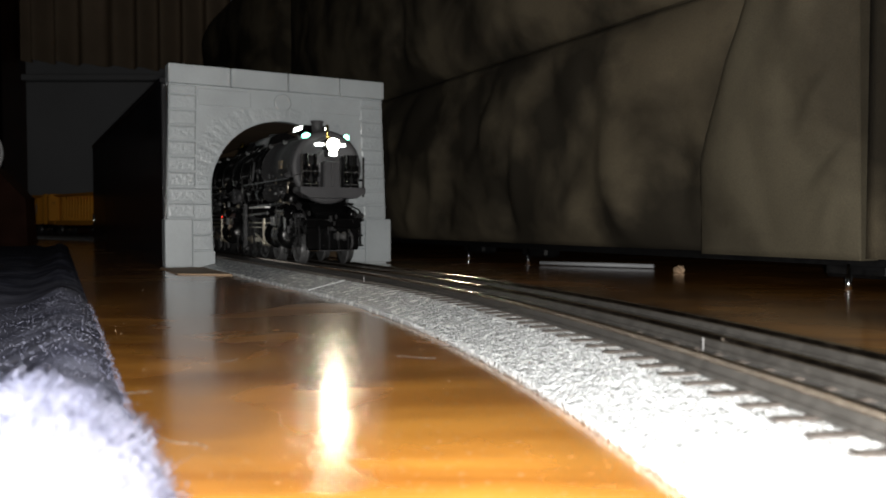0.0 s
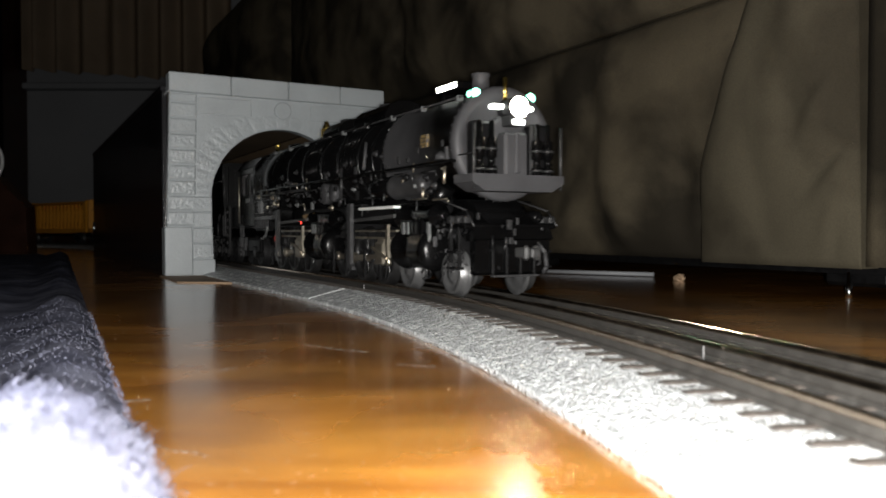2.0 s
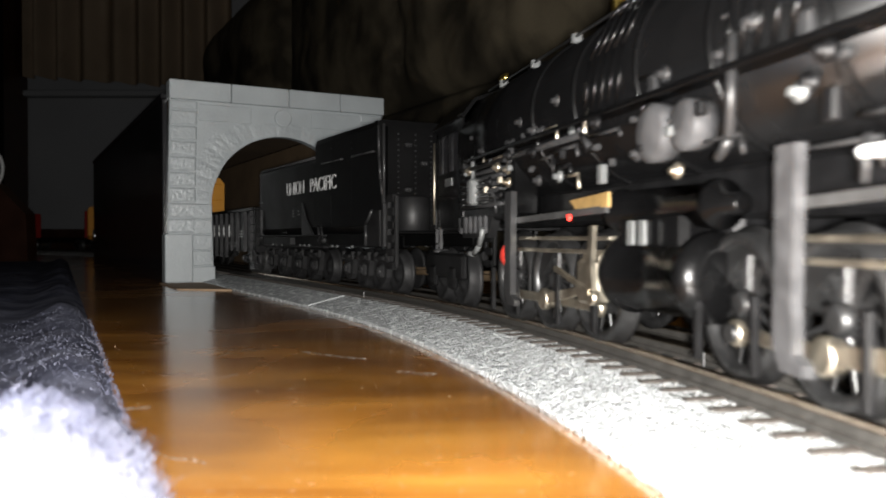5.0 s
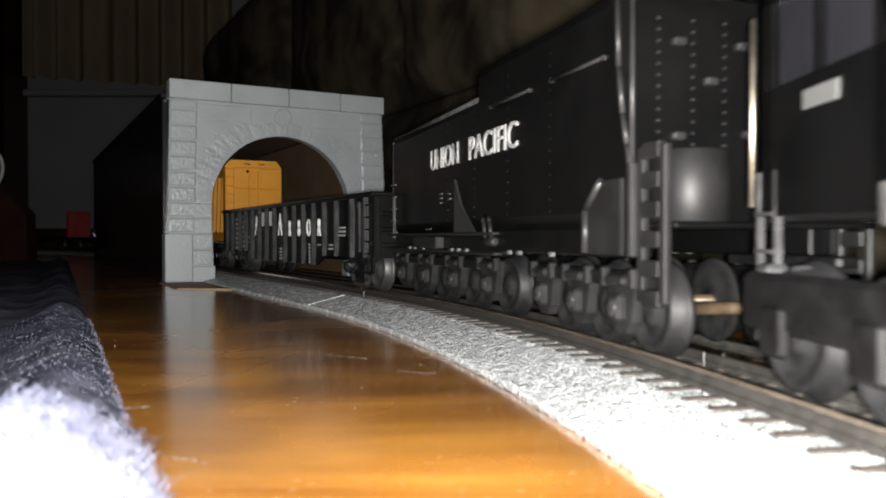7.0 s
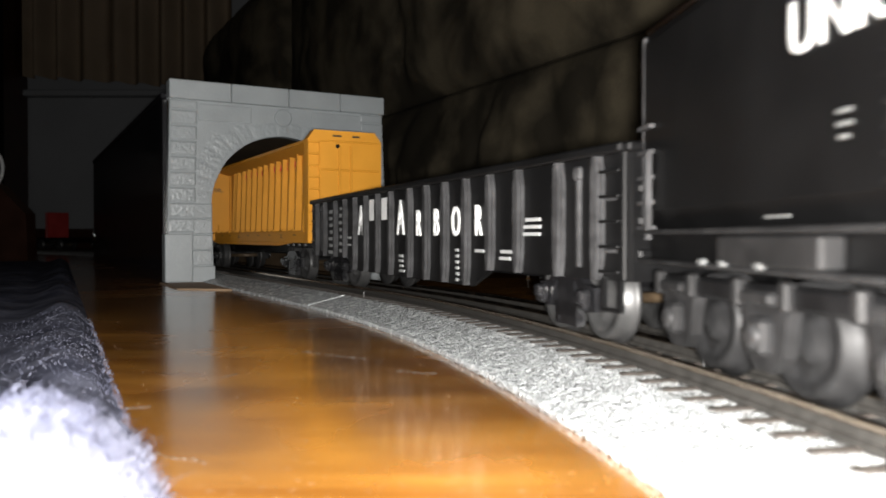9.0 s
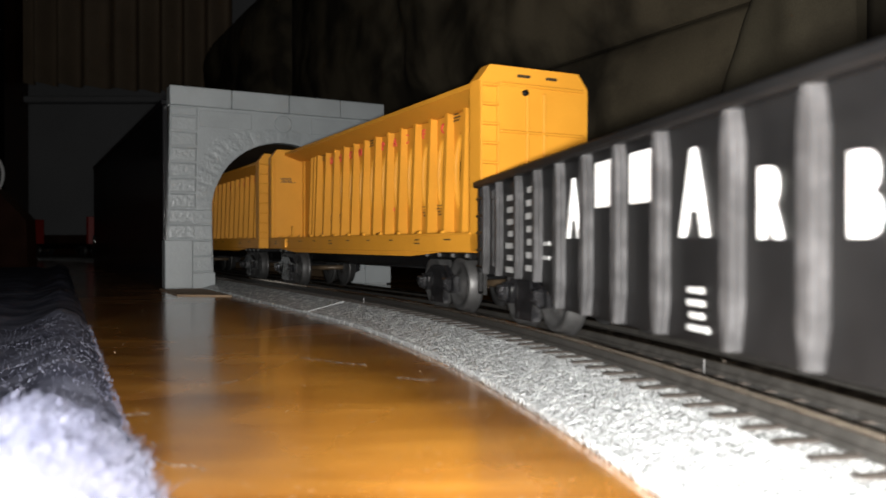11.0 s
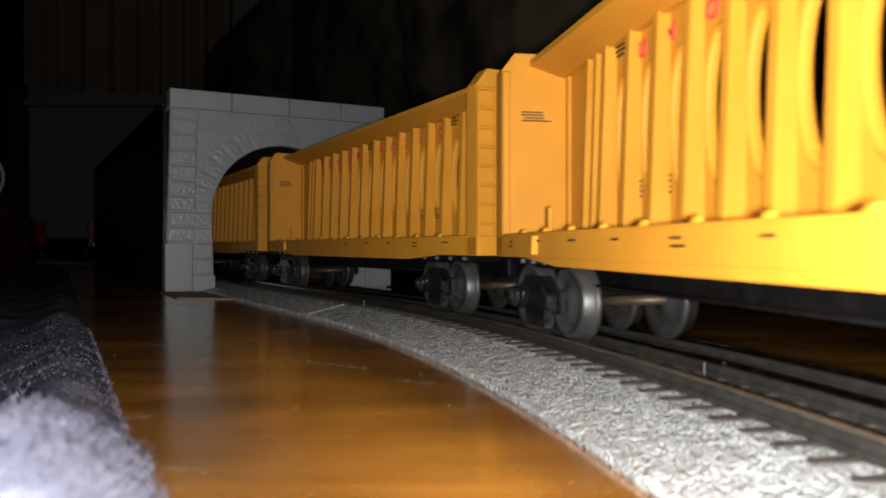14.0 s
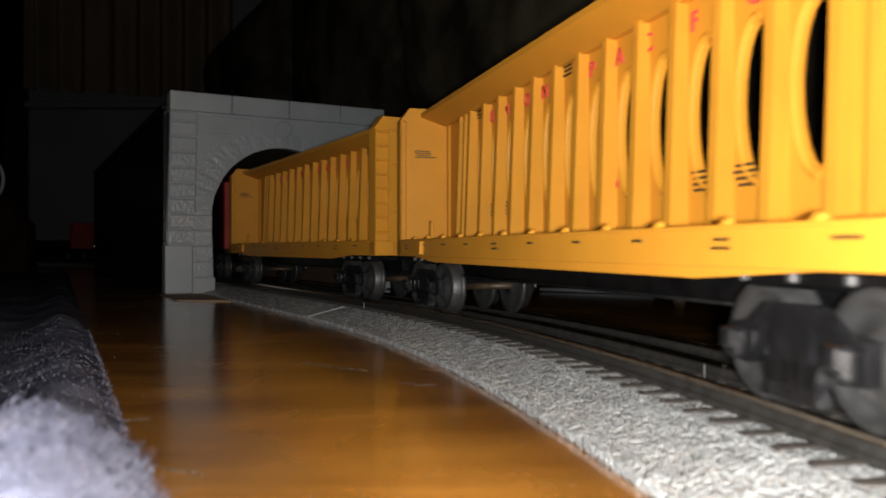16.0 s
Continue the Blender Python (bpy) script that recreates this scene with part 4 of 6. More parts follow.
    coupler(top, -h - 0.007, -1)
    trs = [truck(top, 0.1045, 0.0255), truck(top, -0.1065, 0.0255)]
    return top, trs, 0.1055


GL = 0.2880
G_HALF = (0.0108, 0.0278, 0.0445, 0.0614, 0.0783, 0.0956, 0.1165, 0.1332)
G_RIBS = [-x for x in G_HALF[::-1]] + list(G_HALF)
G_BOT, G_TOP = 0.0150, 0.0438


def gondola():
    top = new("gondola_car")
    h, w = GL / 2, 0.0247
    bel = 0.0095
    out = [(-h, G_TOP), (h, G_TOP), (h, G_BOT), (0.078, G_BOT), (0.064, bel), (-0.064, bel), (-0.078, G_BOT), (-h, G_BOT)]
    for sy in (-1, 1):
        bm = bmesh.new()
        prism(bm, out, sy * w - 0.0006, sy * w + 0.0006)
        part("side_wall", bm, M_gondola, top)
        for x in G_RIBS:
            zb = bel + 0.0003 if abs(x) < 0.064 else (G_BOT if abs(x) > 0.078 else G_BOT - (0.078 - abs(x)) / 0.014 * (G_BOT - bel))
            bm = bmesh.new()
            for q, ya, yb in ((1.0, 0.0004, 0.0016), (0.7, 0.0016, 0.0026)):
                zt = G_TOP - 0.0008
                a, b = 0.0018 * q, 0.0008 * q
                ys = sorted((sy * (w + ya), sy * (w + yb)))
                prism(bm, [(x - b, zb), (x + b, zb), (x + a, zb + 0.0055), (x + a, zt - 0.0050), (x + b, zt), (x - b, zt), (x - a, zt - 0.0050), (x - a, zb + 0.0055)], ys[0], ys[1])
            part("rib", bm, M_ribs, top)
        part("top_rail", shape((box, (0, sy * (w + 0.0012), G_TOP), (GL, 0.0042, 0.0022), 0.0005)), M_gondola, top)
    part("floor_plate", shape((box, (0, 0, G_BOT + 0.001), (GL, 2 * w, 0.002))), M_dark, top)
    for sg in (-1, 1):
        part("end_wall", shape((box, (sg * h, 0, (G_BOT + G_TOP) / 2), (0.0014, 2 * w, G_TOP - G_BOT))), M_gondola, top)
        for z in (G_BOT + 0.006, G_BOT + 0.013, G_BOT + 0.020):
            part("end_rib", shape((box, (sg * (h + 0.0010), 0, z), (0.0014, 2 * w - 0.002, 0.0022), 0.0005)), M_gondola, top)
        part("top_rail", shape((box, (sg * h, 0, G_TOP), (0.0036, 2 * w + 0.004, 0.0022), 0.0005)), M_gondola, top)
        for sy in (-1, 1):
            for k in range(5):
                part("rung", shape((box, (sg * (h - 0.0052), sy * (w + 0.0022), G_BOT + 0.002 + k * 0.0055), (0.0075, 0.0008, 0.0008), 0.0002)), M_gondola, top)
            part("step", shape((box, (sg * (h - 0.0052), sy * (w + 0.0012), G_BOT - 0.0065), (0.0070, 0.0012, 0.0008)), (box, (sg * (h - 0.0084), sy * (w + 0.0012), G_BOT - 0.003), (0.0008, 0.0012, 0.0075)),
                               (box, (sg * (h - 0.0020), sy * (w + 0.0012), G_BOT - 0.003), (0.0008, 0.0012, 0.0075))), M_gondola, top)
    # lettering, one letter to a panel
    def bay(k):
        return (G_RIBS[k] + G_RIBS[k + 1]) / 2
    for k, ch, size in ((4, "A", 0.0190), (5, "", 0), (6, "", 0), (7, "A", 0.0195), (8, "R", 0.0135), (9, "B", 0.0135), (10, "O", 0.0135), (11, "R", 0.0135)):
        if not ch:
            part("letter", shape((box, (bay(k), -w - 0.0007, 0.0362), (0.0100, 0.0004, 0.0090), 0.0001)), M_white, top)
            continue
        t = writing("letter", ch, size, M_white, top, stretch=0.62)
        t.matrix_basis = pose(bay(k) - 0.0008, -w - 0.0009, 0.0292 + (0.0022 if size > 0.015 else 0), 90, 0, 0)
    for k, dx, z, rows, wd in ((13, -0.0045, 0.0292, 3, 0.0090), (12, 0, 0.0205, 2, 0.0105), (11, 0, 0.0205, 1, 0.0100), (7, 0, 0.0175, 4, 0.0062), (10, 0, 0.0205, 6, 0.0028), (1, 0.001, 0.0375, 7, 0.0105), (2, 0.001, 0.0385, 7, 0.0095), (3, -0.003, 0.0245, 2, 0.0050)):
        part("small_lettering", shape((bars, bay(k) + dx, z, -w - 0.0008, rows, wd, 0.0016 if k < 3 else 0.0009, 0.0034 if k < 4 else 0.0019)), M_plate1, top)
    for sg in (-1, 1):
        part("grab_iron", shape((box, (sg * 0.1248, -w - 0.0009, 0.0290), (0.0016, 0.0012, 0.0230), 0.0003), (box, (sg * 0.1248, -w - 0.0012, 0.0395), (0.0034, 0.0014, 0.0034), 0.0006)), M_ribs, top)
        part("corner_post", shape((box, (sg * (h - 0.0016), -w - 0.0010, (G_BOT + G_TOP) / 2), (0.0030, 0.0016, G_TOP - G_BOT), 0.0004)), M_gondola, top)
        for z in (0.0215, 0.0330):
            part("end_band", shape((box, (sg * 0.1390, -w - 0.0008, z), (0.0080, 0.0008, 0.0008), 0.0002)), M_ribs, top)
    coupler(top, h, 1)
    coupler(top, -h, -1)
    trs = [truck(top, sg * 0.1130, 0.0255) for sg in (1, -1)]
    return top, trs, 0.1130


def bulkhead_flat():
    top = new("bulkhead_flat_car")
    h, w = 0.142, 0.0215
    part("deck", shape((box, (0, 0, 0.0225), (2 * h, 2 * w, 0.004), 0.0005), (box, (0, 0, 0.0175), (2 * h * 0.9, 0.012, 0.007), 0.0005)), M_dark, top)
    for sg in (-1, 1):
        bk = part("bulkhead", shape((box, (sg * (h - 0.003), 0, 0.0505), (0.005, 2 * w, 0.055), 0.0008)), M_red, top)
        for y in (-0.014, 0, 0.014):
            part("stiffener", shape((box, (sg * h, y, 0.05), (0.0018, 0.002, 0.05), 0.0004)), M_red, bk)
    coupler(top, h, 1)
    coupler(top, -h, -1)
    trs = [truck(top, sg * (h - 0.036)) for sg in (1, -1)]
    return top, trs, h - 0.036


CARS = []


def add_car(made, front, length):
    CARS.append((made[0], front, length, made[2], made[1]))


FRONT_Y = -0.9424
y1 = lumber_car()
tagged(y1[0], "yellow centre-beam lumber car with red lettering on the rails", "freight car", "yellow lumber cars")
add_car(y1, FRONT_Y, YL)


def copy_car(made):
    ob = copy_thing(made[0], Matrix())
    trs = []
    for c in ob.children:
        if c.name.split(".")[0] == "truck":
            trs.append((c, [w for w in c.children if w.name.split(".")[0] == "wheelset"]))
    trs.sort(key=lambda t: -t[0].location.x)
    return ob, trs, made[2]


add_car(copy_car(y1), FRONT_Y - Y_GAP, YL)
add_car(copy_car(y1), FRONT_Y - Y_GAP * 2, YL)
g1 = gondola()
tagged(g1[0], "black ribbed gondola car with white lettering behind the tender", "freight car")
add_car(g1, -0.6425, GL)
r1 = bulkhead_flat()
tagged(r1[0], "flat car with tall red end bulkheads at the train's tail", "freight car", "red flat cars")
RF = FRONT_Y - Y_GAP * 3
add_car(r1, RF, 0.284)
for k in (1, 2, 3, 4):
    add_car(copy_car(r1), RF - 0.291 * k, 0.284)

# ---- the locomotive ----
RODS = []          # part, unit wheel radius, crank, pin place, length of main rod or 0, phase
MID = -0.2435


def X(rel):
    return rel - MID - 0.003


def driver(parent, x, r=0.0128, half=0.0137):
    """A spoked driving wheelset with steel tyres and counterweights."""
    bm = bmesh.new()
    for sy in (-1, 1):
        y = sy * (half + 0.0012)
        turn = 0 if sy < 0 else math.pi / 2
        lathe(bm, (0, y - sy * 0.001, 0), (0, sy, 0), [(0, r * 0.20), (0.0030, r * 0.20), (0.0034, r * 0.12)], 14)
        m = 30
        prof = [(-0.0016, r * 0.84), (-0.0016, r + 0.0012), (-0.0006, r + 0.0012), (0.0, r), (0.0026, r), (0.0026, r * 0.84)]
        rings = []
        for k in range(m):
            a = 2 * math.pi * k / m
            rings.append([bm.verts.new((rr * math.cos(a), y + sy * yy, rr * math.sin(a))) for yy, rr in prof])
        for k in range(m):
            for i in range(6):
                f = bm.faces.new((rings[k][i], rings[k][(i + 1) % 6], rings[(k + 1) % m][(i + 1) % 6], rings[(k + 1) % m][i]))
                f.smooth = True
        for k in range(13):
            a = 2 * math.pi * k / 13
            tube(bm, (math.cos(a) * r * 0.15, y, math.sin(a) * r * 0.15), (math.cos(a) * r * 0.86, y, math.sin(a) * r * 0.86), r * 0.055, 6, r * 0.04, False)
        pts = [(r * 0.84 * math.cos(turn + math.pi + q), r * 0.84 * math.sin(turn + math.pi + q)) for q in [radians(-55 + 11 * j) for j in range(11)]]
        prism(bm, pts, y - 0.0012, y + 0.0012)
        px, pz = 0.0058 * math.cos(turn), 0.0058 * math.sin(turn)
        tube(bm, (px, y, pz), (px, y + sy * 0.0060, pz), 0.0016, 10)
    w = part("driving_wheelset", bm, M_driver, parent, at=pose(x, 0, r))
    return w


def rods(unit, xs, r, main_to=None, guide=None):
    """Side rods on both sides, and the main rod with its crosshead on both."""
    for sy, ph in ((-1, 0.0), (1, math.pi / 2)):
        y = sy * (0.0137 + 0.0012 + 0.0042)
        bm = bmesh.new()
        for a, b in zip(xs, xs[1:]):
            box(bm, ((a + b) / 2 - xs[1], 0, 0), (abs(a - b) - 0.003, 0.0011, 0.0024), 0.0003)
        for a in xs:
            lathe(bm, (a - xs[1], -0.0009, 0), (0, 1, 0), [(0, 0.0020), (0.0003, 0.0023), (0.0015, 0.0023), (0.0018, 0.0020)], 14)
        rod = part("side_rod", bm, M_steel, unit, "bright steel side rod")
        RODS.append((rod, r, 0.0058, (xs[1], y, r), 0.0, ph))
        if main_to:
            L = main_to - xs[1]
            bm = bmesh.new()
            prism(bm, [(0.002, -0.0014), (L - 0.002, -0.0009), (L - 0.002, 0.0009), (0.002, 0.0014)], -0.0006, 0.0006)
            lathe(bm, (0, -0.0010, 0), (0, 1, 0), [(0, 0.0024), (0.0003, 0.0028), (0.0017, 0.0028), (0.0020, 0.0024)], 16)
            rod = part("main_rod", bm, M_steel, unit, "bright steel main rod")
            RODS.append((rod, r, 0.0058, (xs[1], y + sy * 0.0016, r), L, ph))
            bm = bmesh.new()
            box(bm, (0, 0, 0.0015), (0.0100, 0.0036, 0.0105), 0.0008)
            box(bm, (0.001, -sy * 0.0008, 0.0068), (0.0085, 0.0040, 0.0022), 0.0004)
            tube(bm, (0.004, -sy * 0.0012, 0.002), (0.030, -sy * 0.0012, 0.002), 0.0011, 10)
            ch = part("crosshead", bm, M_steel, unit, "polished crosshead with piston rod")
            RODS.append((ch, r, 0.0058, (main_to, y + sy * 0.0016, r), -1.0, ph))


def engine_unit(name, parent, center, cyl, drv, yoke, front):
    """One engine of the articulated pair: frame, cylinders, motion bars, drivers."""
    def U(rel):
        return rel - center
    r = 0.0128
    bm = bmesh.new()
    box(bm, (U((drv[0] + drv[-1]) / 2), 0, 0.0175), (abs(drv[0] - drv[-1]) + 0.05, 0.017, 0.012), 0.001)
    box(bm, (U(cyl), 0, 0.020), (0.030, 0.026, 0.020), 0.0015)
    unit = part(name, bm, M_dark, parent, at=pose(center - MID, 0, 0))
    for sy in (-1, 1):
        y = sy * 0.0172
        bm = bmesh.new()
        lathe(bm, (U(cyl) - 0.0155, y, 0.0170), (1, 0, 0), [(0, 0.0045), (0.0006, 0.0085), (0.0026, 0.0088), (0.0028, 0.0080), (0.0282, 0.0080), (0.0284, 0.0088), (0.0304, 0.0085), (0.0318, 0.0050), (0.0322, 0.0015)], 26)
        box(bm, (U(cyl), y - sy * 0.001, 0.0250), (0.024, 0.0130, 0.010), 0.0015)
        c = part("cylinder", bm, M_black, unit)
        bm = bmesh.new()
        lathe(bm, (U(cyl) - 0.019, y + sy * 0.0010, 0.0305), (1, 0, 0), [(0, 0.0020), (0.0006, 0.0046), (0.0022, 0.0048), (0.0024, 0.0042), (0.0352, 0.0042), (0.0354, 0.0048), (0.0370, 0.0046), (0.0382, 0.0022), (0.0420, 0.0020), (0.0422, 0.0012)], 20)
        part("valve_chest", bm, M_black, c)
        # pale plates put on the cylinder in place of its glints
        for dx in (-0.0035, 0.0008):
            part("glint_plate", shape((box, (U(cyl) + dx, sy * 0.0243, 0.0255), (0.0024, 0.0008, 0.0050), 0.0002)), M_plate, c)
        # guides and valve gear
        bm = bmesh.new()
        g0, g1 = U(cyl) - 0.017, U(yoke)
        for z in (0.0172 + 0.0072, 0.0172 + 0.0040):
            box(bm, ((g0 + g1) / 2, sy * 0.0205, z), (abs(g0 - g1), 0.0022, 0.0010), 0.0002)
        part("guide_bar", bm, M_steel, unit, "polished guide bars")
        bm = bmesh.new()
        prism(bm, [(U(yoke) - 0.0016, 0.0375), (U(yoke) + 0.0030, 0.0375), (U(yoke) + 0.0024, 0.0150), (U(yoke) + 0.0026, 0.0085), (U(yoke) + 0.0052, 0.0072), (U(yoke) + 0.0052, 0.0056), (U(yoke) - 0.0004, 0.0058), (U(yoke) - 0.0022, 0.0090)],
              sy * 0.0242 - 0.0009, sy * 0.0242 + 0.0009)
        part("yoke", bm, M_ribs if front else M_band, unit, "grey cast yoke bracket")
        bm = bmesh.new()
        prism(bm, [(U(yoke) + 0.001, 0.0285), (g0 + 0.001, 0.0300), (g0 + 0.001, 0.0316), (U(yoke) + 0.001, 0.0301)], sy * 0.0228 - 0.0006, sy * 0.0228 + 0.0006)
        part("radius_rod", bm, M_wheel, unit)
        bm = bmesh.new()
        prism(bm, [(g0 - 0.0030, 0.0270), (g0 - 0.0012, 0.0272), (g0 - 0.0020, 0.0190), (g0 - 0.0008, 0.0112), (g0 - 0.0030, 0.0112), (g0 - 0.0042, 0.0190)], sy * 0.0246 - 0.0006, sy * 0.0246 + 0.0006)
        lathe(bm, (g0 - 0.0019, sy * 0.0246 - 0.0010, 0.0112), (0, 1, 0), [(0, 0.0014), (0.0002, 0.0018), (0.0018, 0.0018), (0.0020, 0.0014)], 12)
        part("combination_lever", bm, M_steel, unit)
        bm = bmesh.new()
        prism(bm, [(g0 - 0.0022, 0.0118), (g0 - 0.020, 0.0165), (g0 - 0.020, 0.0176), (g0 - 0.0022, 0.0130)], sy * 0.0252 - 0.0005, sy * 0.0252 + 0.0005)
        part("union_link", bm, M_steel, unit)
        for a, b in zip([drv[0] + 0.012] + list(drv), list(drv) + [drv[-1] - 0.012]):
            part("brake_hanger", shape((box, (U((a + b) / 2), sy * 0.0215, 0.0090), (0.0018, 0.0012, 0.0130), 0.0002)), M_dark, unit)
    axles = [driver(unit, U(x), r) for x in drv]
    rods(unit, [U(x) for x in drv], r, U(cyl) - 0.030)
    return unit, axles


def locomotive():
    top = new("steam_locomotive")
    tagged(top, "black articulated model steam locomotive with graphite smokebox, headlight on", "locomotive")
    R, ZC = 0.0212, 0.0580
    # boiler barrel and bands
    bm = bmesh.new()
    lathe(bm, (X(-0.366), 0, ZC), (1, 0, 0), [(0, R + 0.0006), (0.050, R + 0.0006), (0.0505, R), (0.2208, R - 0.0004)], 48)
    boiler = part("boiler", bm, M_black, top)
    for rel in (-0.345, -0.318, -0.2880, -0.2600, -0.2290, -0.2035, -0.1765, -0.1590):
        part("boiler_band", shape((lathe, (X(rel), 0, ZC), (1, 0, 0), [(0, R + 0.0002), (0.0002, R + 0.0007), (0.0009, R + 0.0007), (0.0011, R + 0.0002)], 48)), M_black, boiler)
    # smokebox
    bm = bmesh.new()
    lathe(bm, (X(-0.1455), 0, ZC), (1, 0, 0), [(0, R + 0.0005), (0.0006, R + 0.0009), (0.0024, R + 0.0009), (0.0026, R), (0.0610, R - 0.0002), (0.0612, R + 0.0010), (0.0655, R + 0.0010), (0.0667, R + 0.0002), (0.0669, R - 0.0030), (0.0663, R - 0.0034), (0.0665, 0.001)], 56)
    for f in bm.faces:
        if f.calc_center_median().x > X(-0.0850):
            f.material_index = 1
    smoke = part("smokebox", bm, [M_smoke, M_face], top, "graphite grey smokebox")
    for ring, n in ((X(-0.1440), 44), (X(-0.0822), 44)):
        bm = bmesh.new()
        for k in range(n):
            a = 2 * math.pi * k / n
            rr = R + 0.0011
            box(bm, (ring, rr * math.cos(a), ZC + rr * math.sin(a)), (0.0006, 0.0006, 0.0006))
        part("rivet_ring", bm, M_band, smoke)
    # smokebox front: pump shields, pumps, number plate, apron
    xf = X(-0.0785)
    part("front_door", shape((lathe, (xf - 0.001, 0, ZC + 0.002), (1, 0, 0), [(0, 0.0090), (0.0022, 0.0088), (0.0030, 0.0070), (0.0034, 0.001)], 30)), M_face, smoke)
    bm = bmesh.new()
    prism(bm, [(-0.0205, 0.0455), (0.0205, 0.0455), (0.0205, 0.0425), (0.0150, 0.0392), (-0.0150, 0.0392), (-0.0205, 0.0425)], xf - 0.004, xf + 0.0098, "x")
    part("apron", bm, M_face, smoke, "grey front platform")
    part("door_bar", shape((box, (xf + 0.0080, 0.0, 0.0535), (0.0016, 0.0020, 0.0150), 0.0004), (box, (xf + 0.0040, 0.0, 0.0520), (0.0080, 0.0105, 0.0190), 0.0010)), M_face, smoke)
    for sy in (-1, 1):
        y = sy * 0.0128
        part("pump_bracket", shape((box, (xf + 0.0022, y, 0.0535), (0.0058, 0.0090, 0.0240), 0.0010)), M_dark, smoke)
        for dy in (-0.0026, 0.0026):
            bm = bmesh.new()
            lathe(bm, (xf + 0.0062, y + dy, 0.0418), (0, 0, 1), [(0, 0.0012), (0.0004, 0.0021), (0.0068, 0.0021), (0.0070, 0.0014), (0.0098, 0.0014), (0.0100, 0.0021), (0.0170, 0.0021), (0.0174, 0.0011), (0.0235, 0.0010)], 14)
            part("air_pump", bm, M_black, smoke)
            for z in (0.0440, 0.0470, 0.0545):
                part("pump_flange", shape((lathe, (xf + 0.0062, y + dy, z), (0, 0, 1), [(0, 0.0024), (0.0008, 0.0024)], 14)), M_band, smoke)
        part("front_rail", shape((tube, (xf + 0.0090, sy * 0.0195, 0.0400), (xf + 0.0090, sy * 0.0195, 0.0640), 0.0006, 8)), M_band, smoke)
        part("steam_pipe", shape((tube, (X(-0.098), sy * 0.0150, 0.0430), (X(-0.106), sy * 0.0175, 0.0330), 0.0042, 14, 0.0046)), M_black, top)
        # marker lamps, small lit boards
        part("marker_lamp", shape((lathe, (X(-0.0825 - 0.001), sy * 0.0125, 0.0765), (1, 0, 0), [(0, 0.0012), (0.0002, 0.0018), (0.0034, 0.0018), (0.0038, 0.0014)], 14), (tube, (X(-0.0812 - 0.001), sy * 0.0125, 0.0770), (X(-0.0812 - 0.001), sy * 0.0105, 0.0700), 0.0009, 8)), M_black, smoke)
        part("marker_lens", shape((lathe, (X(-0.0788 - 0.001), sy * 0.0125, 0.0765), (1, 0, 0), [(0, 0.0021), (0.0006, 0.0018), (0.0010, 0.0004)], 14), (lathe, (X(-0.0808 - 0.001), sy * 0.0143, 0.0765), (0, sy, 0), [(0, 0.0013), (0.0004, 0.0010)], 12)), M_green, smoke, "glowing green marker lens")
        part("number_board", shape((box, (X(-0.0745), sy * 0.0068, 0.0712), (0.0030, 0.0050, 0.0017), 0.0003)), M_lamp, smoke, "small lit number board")
    part("headlight_housing", shape((lathe, (X(-0.079), 0, 0.0708), (1, 0, 0), [(0, 0.0030), (0.0006, 0.0040), (0.0090, 0.0042), (0.0100, 0.0040)], 24), (box, (X(-0.0745), 0, 0.0660), (0.008, 0.0060, 0.0040), 0.0004)), M_smoke, smoke)
    part("headlight_lens", shape((lathe, (X(-0.0689), 0, 0.0708), (1, 0, 0), [(0, 0.0039), (0.0005, 0.0034), (0.0008, 0.0012)], 24)), M_head, smoke, "brightly lit headlight lens")
    part("number_plate", shape((box, (X(-0.0695), 0, 0.0652), (0.0010, 0.0050, 0.0019), 0.0002)), M_lamp, smoke, "small lit number plate")
    part("whistle_pipe", shape((tube, (X(-0.0790), 0.0, 0.074), (X(-0.0790), 0.0, 0.0835), 0.0009, 10)), M_brass, smoke)
    # stack and indicator board
    part("stack", shape((lathe, (X(-0.0970), 0, 0.0775), (0, 0, 1), [(0, 0.0052), (0.0006, 0.0050), (0.0012, 0.0036), (0.0090, 0.0034), (0.0094, 0.0039), (0.0104, 0.0039), (0.0105, 0.0030), (0.0090, 0.0028)], 26)), M_ribs, top, "silver grey smokestack")
    ib = part("indicator_board", shape((box, (X(-0.1140), 0, 0.0842), (0.0220, 0.0150, 0.0034), 0.0006), (box, (X(-0.1205), 0, 0.0810), (0.0030, 0.0100, 0.0050), 0.0004)), M_black, top)
    for sy in (-1, 1):
        part("lit_panel", shape((box, (X(-0.1120), sy * 0.0076, 0.0842), (0.0165, 0.0006, 0.0022))), M_lamp, ib, "lit white indicator panel")
        for k in range(4):
            part("panel_marking", shape((box, (X(-0.1180 + 0.0036 * k), sy * 0.0080, 0.0842), (0.0007, 0.0004, 0.0015))), M_ink, ib)
    # domes, bell, fittings
    for rel, L, hh in ((-0.1850, 0.040, 0.0872), (-0.2390, 0.026, 0.0862)):
        bm = bmesh.new()
        prof = []
        m = 14
        for k in range(m + 1):
            a = math.pi * k / m
            prof.append((0.0120 * math.cos(a), 0.0740 + (hh - 0.0740) * math.sin(a) ** 0.6))
        prism(bm, prof, X(rel) - L / 2, X(rel) + L / 2, "x")
        part("sand_dome", bm, M_black, top)
        part("dome_hatch", shape((lathe, (X(rel), 0, hh - 0.0006), (0, 0, 1), [(0, 0.0055), (0.0010, 0.0052), (0.0016, 0.0030)], 18)), M_band, top)
